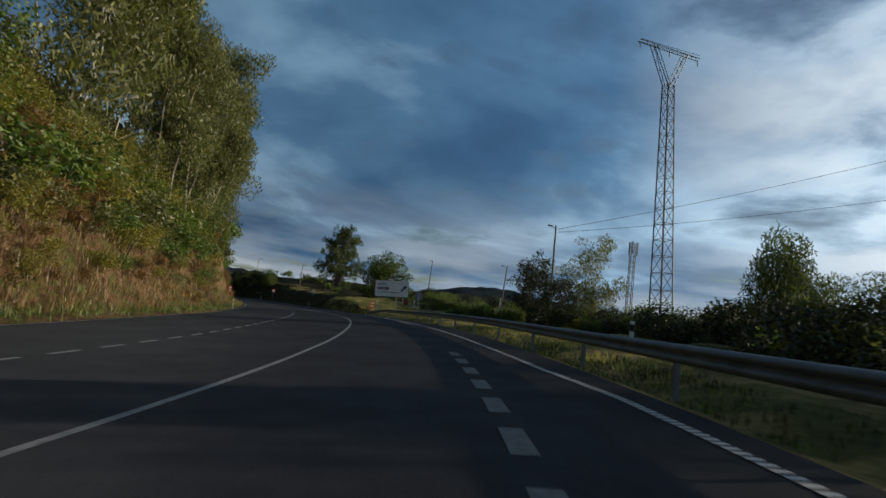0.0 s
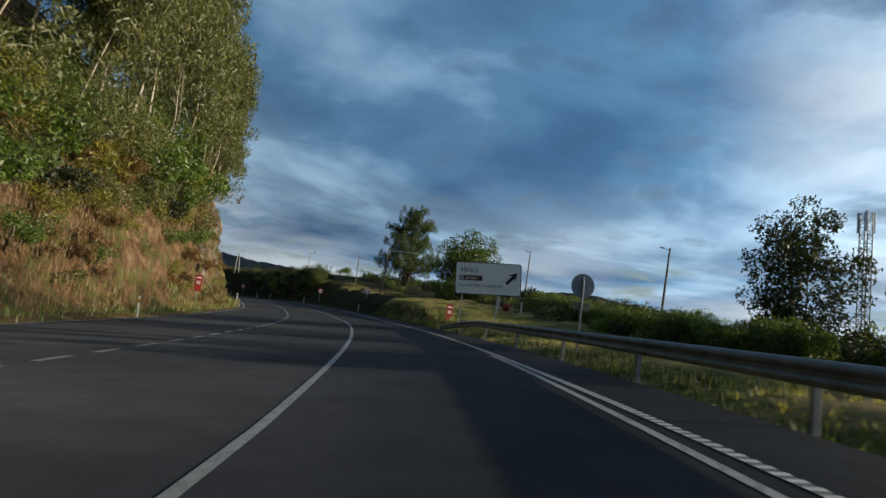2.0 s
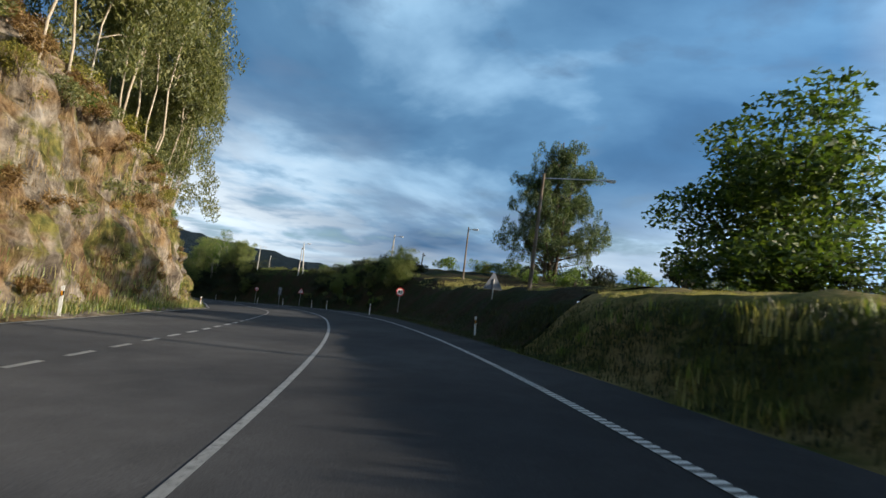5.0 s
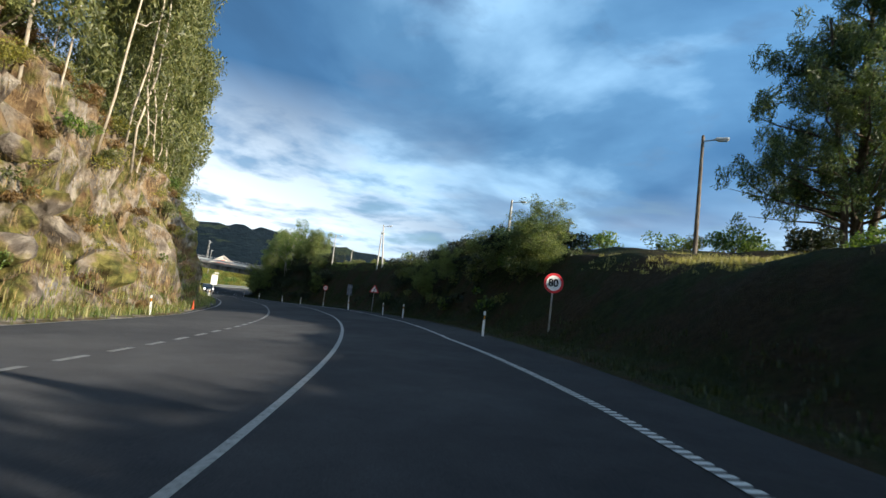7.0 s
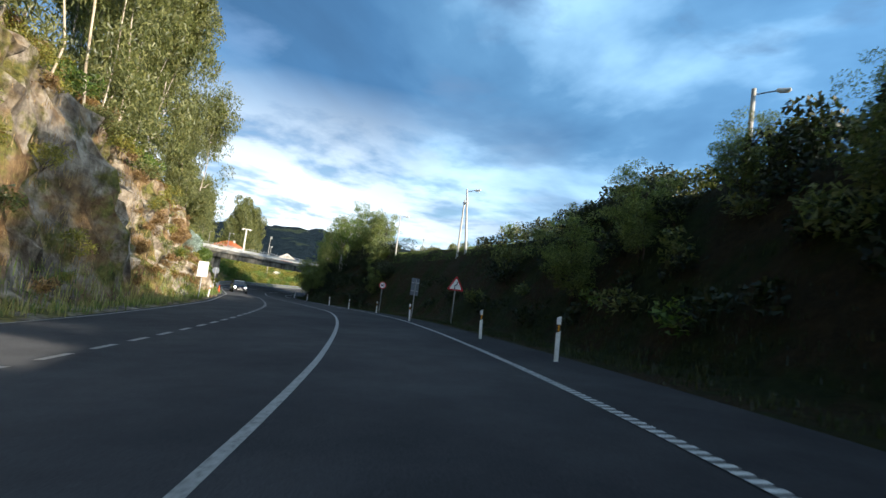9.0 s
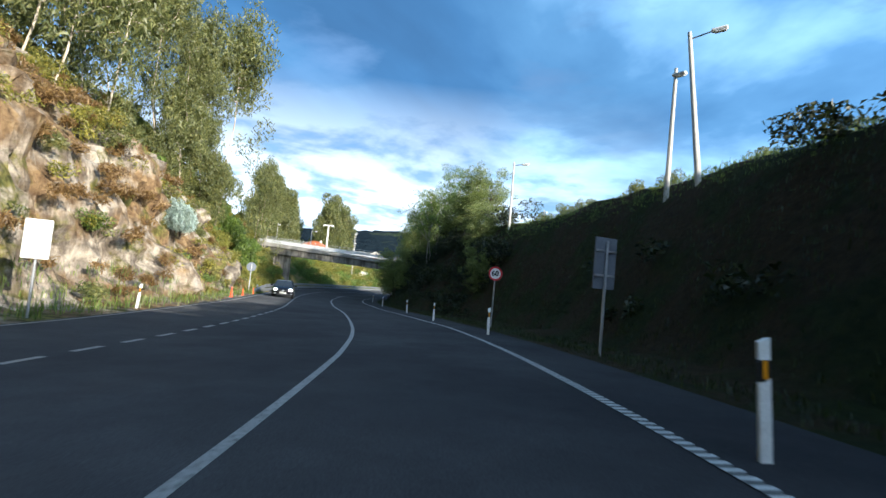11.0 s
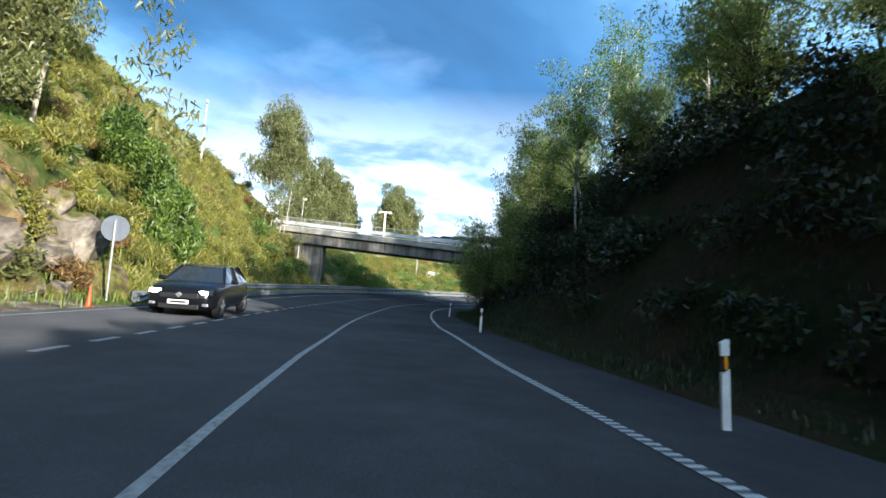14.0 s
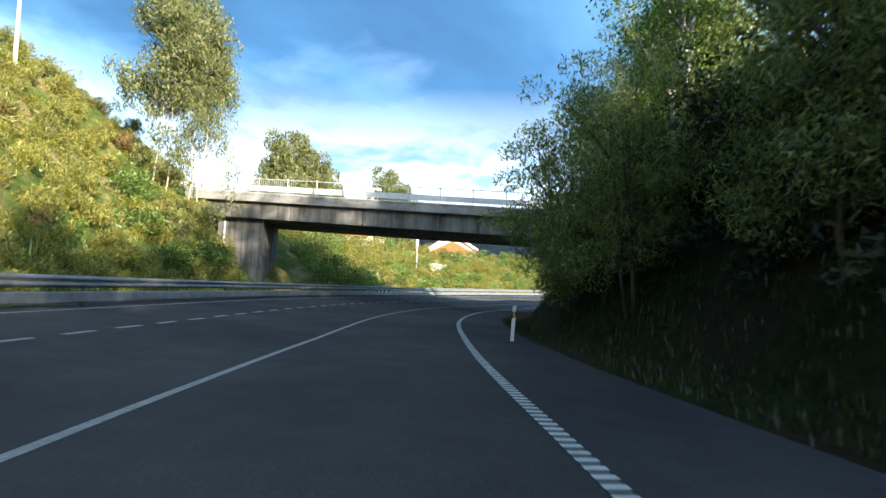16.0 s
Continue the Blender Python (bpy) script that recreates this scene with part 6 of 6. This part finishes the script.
bridge()
ch = thing("chevron_board", Matrix.Translation((-149.7, 167.9, -3.85)) @ Matrix.Rotation(radians(62), 4, "Z"), "white board of chevron arrows behind the barrier", "road sign")
plate("board", rounded_outline(1.5, 0.5, 0.02), 0.03, M_BLACK, ch, 0, 0.6)
for k in range(4):
    x = -0.56 + 0.36 * k
    plate("chevron", [(x - 0.10, 0.21), (x + 0.05, 0.21), (x + 0.18, 0), (x + 0.05, -0.21), (x - 0.10, -0.21), (x + 0.03, 0)], 0.01, M_WHITE, ch, -0.022, 0.6, label="white chevron")
post(ch, 0.4, x=-0.6, sink=2.0)
post(ch, 0.4, x=0.6, sink=2.0)


def house(x, y, z, turn, w, d, h, roof, label):
    t = thing("house", Matrix.Translation((x, y, z)) @ Matrix.Rotation(radians(turn), 4, "Z"), label, "house", "houses beyond the bridge")
    bm = bmesh.new()
    box(bm, (w, d, h + 3), Matrix.Translation((0, 0, h / 2 - 1.5)))
    part("wall", bm, M_WALL, t, "white rendered wall")
    o = 0.5
    V = [(-w / 2 - o, -d / 2 - o, h), (w / 2 + o, -d / 2 - o, h), (w / 2 + o, d / 2 + o, h), (-w / 2 - o, d / 2 + o, h), (-w * 0.12, 0, h + roof), (w * 0.12, 0, h + roof)]
    mesh_object("roof", V, [(0, 1, 5, 4), (1, 2, 5), (2, 3, 4, 5), (3, 0, 4), (3, 2, 1, 0)], M_TILE, t, "orange tiled hip roof")
    bm = bmesh.new()
    box(bm, (0.5, 0.5, 1.3), Matrix.Translation((w * 0.2, d * 0.1, h + roof * 0.8)))
    part("chimney", bm, M_WALL, t)
    for k in (-1, 1):
        bm = bmesh.new()
        box(bm, (1.1, 0.06, 1.2), Matrix.Translation((k * w * 0.24, -d / 2 - 0.01, h * 0.55)))
        win = part("window", bm, M_GLASS, t, "dark window")
        ring("window_frame", [(k * w * 0.24 + a, b) for a, b in rounded_outline(1.3, 1.4, 0.02)], [(k * w * 0.24 + a, b) for a, b in rounded_outline(1.1, 1.2, 0.02)], 0.1, M_PLASTIC, win, -d / 2 - 0.02, h * 0.55)
    return t


def gabled_house(x, y, z, turn, w, d, h, roof):
    """White gabled house with a lower orange-roofed front."""
    t = thing("house", Matrix.Translation((x, y, z)) @ Matrix.Rotation(radians(turn), 4, "Z"), "white gabled house with an orange tiled front roof beyond the bridge", "house", "houses beyond the bridge")
    V = [(-w / 2, -d / 2, -3), (w / 2, -d / 2, -3), (w / 2, -d / 2, h), (0, -d / 2, h + roof), (-w / 2, -d / 2, h)]
    V += [(a, d / 2, c) for a, b, c in V]
    mesh_object("wall", V, [(0, 1, 2, 3, 4), (9, 8, 7, 6, 5), (1, 6, 7, 2), (5, 0, 4, 9)], M_WALL, t, "white rendered wall and gable")
    for sx in (-1, 1):
        a = math.atan2(roof, w / 2)
        bm = bmesh.new()
        ln = math.hypot(w / 2, roof) + 0.5
        box(bm, (ln, d + 0.7, 0.14), Matrix.Translation((sx * w / 4 + sx * 0.18, 0, h + roof / 2 - 0.02)) @ Matrix.Rotation(sx * a, 4, "Y"))
        part("roof", bm, M_TILE, t, "orange tiled roof slope")
        bm = bmesh.new()
        box(bm, (ln + 0.02, 0.08, 0.30), Matrix.Translation((sx * w / 4 + sx * 0.18, -d / 2 - 0.40, h + roof / 2)) @ Matrix.Rotation(sx * a, 4, "Y"))
        part("verge_board", bm, M_WALL, t, "white verge board")
    f = 2.4
    bm = bmesh.new()
    box(bm, (w * 0.92, f, h + 2.0), Matrix.Translation((0, -d / 2 - f / 2 - 0.01, h / 2 - 2.0)))
    part("front_wall", bm, M_WALL, t)
    e, top = h - 0.95, h + roof * 0.55
    o = 0.3
    y1, y0 = -d / 2 - 0.46, -d / 2 - f - o
    V = [(-w / 2 - 0.1, y0, e), (w / 2 + 0.1, y0, e), (w / 2 + 0.1, y1, e), (-w / 2 - 0.1, y1, e), (0, y1, top)]
    mesh_object("front_roof", V, [(0, 1, 4), (1, 2, 4), (2, 3, 4), (3, 0, 4), (3, 2, 1, 0)], M_TILE, t, "orange tiled front roof")
    for k in (-1, 1):
        x0 = k * w * 0.22
        bm = bmesh.new()
        box(bm, (1.0, 0.06, 1.0), Matrix.Translation((x0, -d / 2 - f - 0.02, e - 0.85)))
        win = part("window", bm, M_GLASS, t, "dark window")
        ring("window_frame", [(x0 + a, b) for a, b in rounded_outline(1.2, 1.2, 0.02)], [(x0 + a, b) for a, b in rounded_outline(1.0, 1.0, 0.02)], 0.1, M_PLASTIC, win, -d / 2 - f - 0.03, e - 0.85)
    return t


gabled_house(-178, 193.0, 0.1, 55, 7.4, 7.4, 3.2, 2.2)
house(-196, 183.2, 2.7, 40, 7.0, 7.0, 3.0, 2.0, "white house with orange roof behind the bridge deck")
gw = thing("garden_wall", Matrix.Translation((-164, 182.6, -0.8)) @ Matrix.Rotation(radians(130), 4, "Z"), "low white garden wall above the green bank", "wall")
bm = bmesh.new()
box(bm, (9, 0.25, 1.9), None, 0.02)
part("wall", bm, M_WALL, gw)
tx, ty, tz = (-169.22,174.29,10.11)
tcol = thing("lamp_column", Matrix.Translation((tx, ty, ground_z(tx, ty))) @ Matrix.Rotation(radians(58), 4, "Z"), "white T-shaped lamp column behind the bridge", "street lamp", "columns beyond the bridge")
bm = bmesh.new()
cyl(bm, 0.24, 0.17, tz - ground_z(tx, ty) + 0.6, Matrix.Translation((0, 0, -0.6)), 10)
part("pole", bm, M_WALL, tcol)
bm = bmesh.new()
box(bm, (2.2, 0.22, 0.24), Matrix.Translation((0, 0, tz - ground_z(tx, ty))), 0.04)
part("cross_arm", bm, M_WALL, tcol)
for sx in (-0.95, 0.95):
    bm = bmesh.new()
    box(bm, (0.5, 0.3, 0.14), Matrix.Translation((sx, 0, tz - ground_z(tx, ty) - 0.19)), 0.03)
    part("lamp_head", bm, M_PLASTIC, tcol)
lx, ly, lz = (-175.36,173.01,8.89)
street_lamp(0, 0, lz - ground_z(lx, ly), "small distant street lamp behind the bridge", 0, M_POLECONC, (0.9, 0.1), 60, "columns beyond the bridge", xy=(lx, ly), r=0.13)
street_lamp(0, 0, 13.6 - ground_z(-138.3, 142.1), "pale timber pole above the green slope", 3, M_POLECONC, (-0.01, 0), 0, "columns beyond the bridge", xy=(-138.3, 142.1), r=0.11)
for k, (x, y, hh) in enumerate(((-142.2, 152.8, 6.6 - ground_z(-142.2, 152.8)), (-160, 176.6, 7.2), (-166, 179.6, 7.2), (-171, 182.5, 7.8))):
    street_lamp(0, 0, hh, "pale concrete pole beyond the bridge", 0.5, M_POLECONC, (-0.01, 0), 40, "columns beyond the bridge", xy=(x, y), r=0.07)


# ---- the oncoming car ----
def car(m):
    t = thing("car", m, "black hatchback with lit headlamps on the road", "car")
    # side outline by length: station, lower edge, upper edge, half width, roof inset
    sec = [(-2.08, 0.42, 0.62, 0.62), (-2.0, 0.26, 0.80, 0.76), (-1.75, 0.22, 0.93, 0.86), (-1.1, 0.20, 1.00, 0.90), (-0.4, 0.19, 1.03, 0.905), (0.6, 0.19, 1.04, 0.905), (1.4, 0.22, 1.05, 0.90), (1.85, 0.28, 1.02, 0.84), (2.08, 0.42, 0.90, 0.70)]
    V, F = [], []
    for y, z0, z1, w in sec:
        ring_ = [(-w * 0.9, z0), (-w, z0 + 0.12), (-w * 1.0, (z0 + z1) / 2 + 0.08), (-w * 0.93, z1 - 0.05), (-w * 0.82, z1), (w * 0.82, z1), (w * 0.93, z1 - 0.05), (w * 1.0, (z0 + z1) / 2 + 0.08), (w, z0 + 0.12), (w * 0.9, z0)]
        V += [(x, y, z) for x, z in ring_]
    n = 10
    for k in range(len(sec) - 1):
        F += [(k * n + j, k * n + (j + 1) % n, (k + 1) * n + (j + 1) % n, (k + 1) * n + j) for j in range(n)]
    F += [tuple(reversed(range(n))), tuple(range(len(V) - n, len(V)))]
    body = mesh_object("body", V, F, M_CAR, t, smooth=True)
    mod = body.modifiers.new("edges", "SUBSURF")
    mod.levels = mod.render_levels = 2
    cab = [(-0.95, 1.0, 0.78), (-0.30, 1.40, 0.60), (0.35, 1.46, 0.60), (1.15, 1.40, 0.58), (1.80, 1.02, 0.66)]
    V, F = [], []
    for y, z, w in cab:
        V += [(-0.80, y, 0.98), (-w, y, z), (w, y, z), (0.80, y, 0.98)]
    for k in range(len(cab) - 1):
        F += [(k * 4 + j, k * 4 + j + 1, k * 4 + 5 + j, k * 4 + 4 + j) for j in range(3)]
    F += [(0, 1, 2, 3), (19, 18, 17, 16)]
    mesh_object("cabin_glass", V, F, M_GLASS, t, "dark window glass")
    V2 = [(-0.58, -0.30, 1.415), (0.58, -0.30, 1.415), (0.60, 0.35, 1.475), (0.58, 1.17, 1.415), (-0.58, 1.17, 1.415), (-0.60, 0.35, 1.475)]
    V2 += [(x * 1.02, y, z - 0.05) for x, y, z in V2]
    mesh_object("roof", V2, [(0, 1, 2, 5), (5, 2, 3, 4), (0, 6, 7, 1), (1, 7, 8, 2), (2, 8, 9, 3), (3, 9, 10, 4), (4, 10, 11, 5), (5, 11, 6, 0)], M_CAR, t)
    for sx in (-1, 1):
        for pa, pb, pr in (((0.80, -0.93, 1.0), (0.60, -0.30, 1.42), 0.04), ((0.59, 1.15, 1.42), (0.70, 1.78, 1.02), 0.07), ((0.62, 0.35, 1.45), (0.83, 0.35, 1.0), 0.035)):
            bm = bmesh.new()
            bar(bm, (sx * pa[0], pa[1], pa[2]), (sx * pb[0], pb[1], pb[2]), pr, 6)
            part("pillar", bm, M_CAR, t)
        bm = bmesh.new()
        box(bm, (0.40, 0.22, 0.15), Matrix.Translation((sx * 0.60, -1.93, 0.72)) @ Matrix.Rotation(sx * -0.45, 4, "Z"), 0.05)
        lampo = part("headlamp", bm, M_GLASS, t)
        bm = bmesh.new()
        box(bm, (0.27, 0.04, 0.10), Matrix.Translation((sx * 0.60, -2.045, 0.72)) @ Matrix.Rotation(sx * -0.45, 4, "Z"), 0.015)
        part("lamp_lens", bm, M_LIGHT, lampo, "bright lit lens")
        bm = bmesh.new()
        box(bm, (0.20, 0.11, 0.13), Matrix.Translation((sx * 1.0, -0.62, 1.03)), 0.04)
        part("door_mirror", bm, M_CAR, t)
        bm = bmesh.new()
        box(bm, (0.16, 0.05, 0.08), Matrix.Translation((sx * 0.66, -2.03, 0.40)), 0.02)
        part("fog_lamp", bm, M_RIM, t)
        for y in (-1.28, 1.28):
            bm = bmesh.new()
            mt = Matrix.Translation((sx * 0.80, y, 0.32)) @ Matrix.Rotation(math.pi / 2, 4, "Y")
            bmesh.ops.create_cone(bm, cap_ends=True, segments=28, radius1=0.32, radius2=0.32, depth=0.21, matrix=mt)
            bmesh.ops.bevel(bm, geom=[e for e in bm.edges if e.calc_length() > 0.01 and abs((e.verts[0].co - e.verts[1].co).x) < 1e-4], offset=0.03, segments=2, affect="EDGES")
            wheel = part("wheel", bm, M_TYRE, t, "black tyre")
            bm = bmesh.new()
            for a in range(5):
                box(bm, (0.02, 0.06, 0.2), Matrix.Translation((sx * 0.905, y, 0.32)) @ Matrix.Rotation(a * 2 * math.pi / 5, 4, "X") @ Matrix.Translation((0, 0, 0.11)))
            bmesh.ops.create_cone(bm, cap_ends=True, segments=20, radius1=0.05, radius2=0.05, depth=0.03, matrix=Matrix.Translation((sx * 0.91, y, 0.32)) @ Matrix.Rotation(math.pi / 2, 4, "Y"))
            part("rim", bm, M_RIM, wheel)
    bm = bmesh.new()
    box(bm, (0.95, 0.05, 0.13), Matrix.Translation((0, -2.06, 0.62)), 0.02)
    part("grille", bm, M_BLACK, t, "black grille")
    bm = bmesh.new()
    box(bm, (1.0, 0.05, 0.12), Matrix.Translation((0, -2.04, 0.34)), 0.02)
    part("air_intake", bm, M_BLACK, t)
    bm = bmesh.new()
    box(bm, (0.11, 0.02, 0.12), Matrix.Translation((0, -2.095, 0.65)) @ Matrix.Rotation(radians(45), 4, "Y"), 0.005)
    part("badge", bm, M_RIM, t)
    bm = bmesh.new()
    box(bm, (0.52, 0.02, 0.11), Matrix.Translation((0, -2.09, 0.46)), 0.004)
    pl = part("number_plate", bm, M_WHITE, t, "white plate")
    bm = bmesh.new()
    box(bm, (0.40, 0.006, 0.05), Matrix.Translation((0, -2.103, 0.46)))
    part("plate_bar", bm, M_BLACK, pl)
    return t


p = at(188.0, -4.1, 0)
car(Matrix.Translation(p) @ Matrix.Rotation(heading(188.0) + radians(2), 4, "Z"))
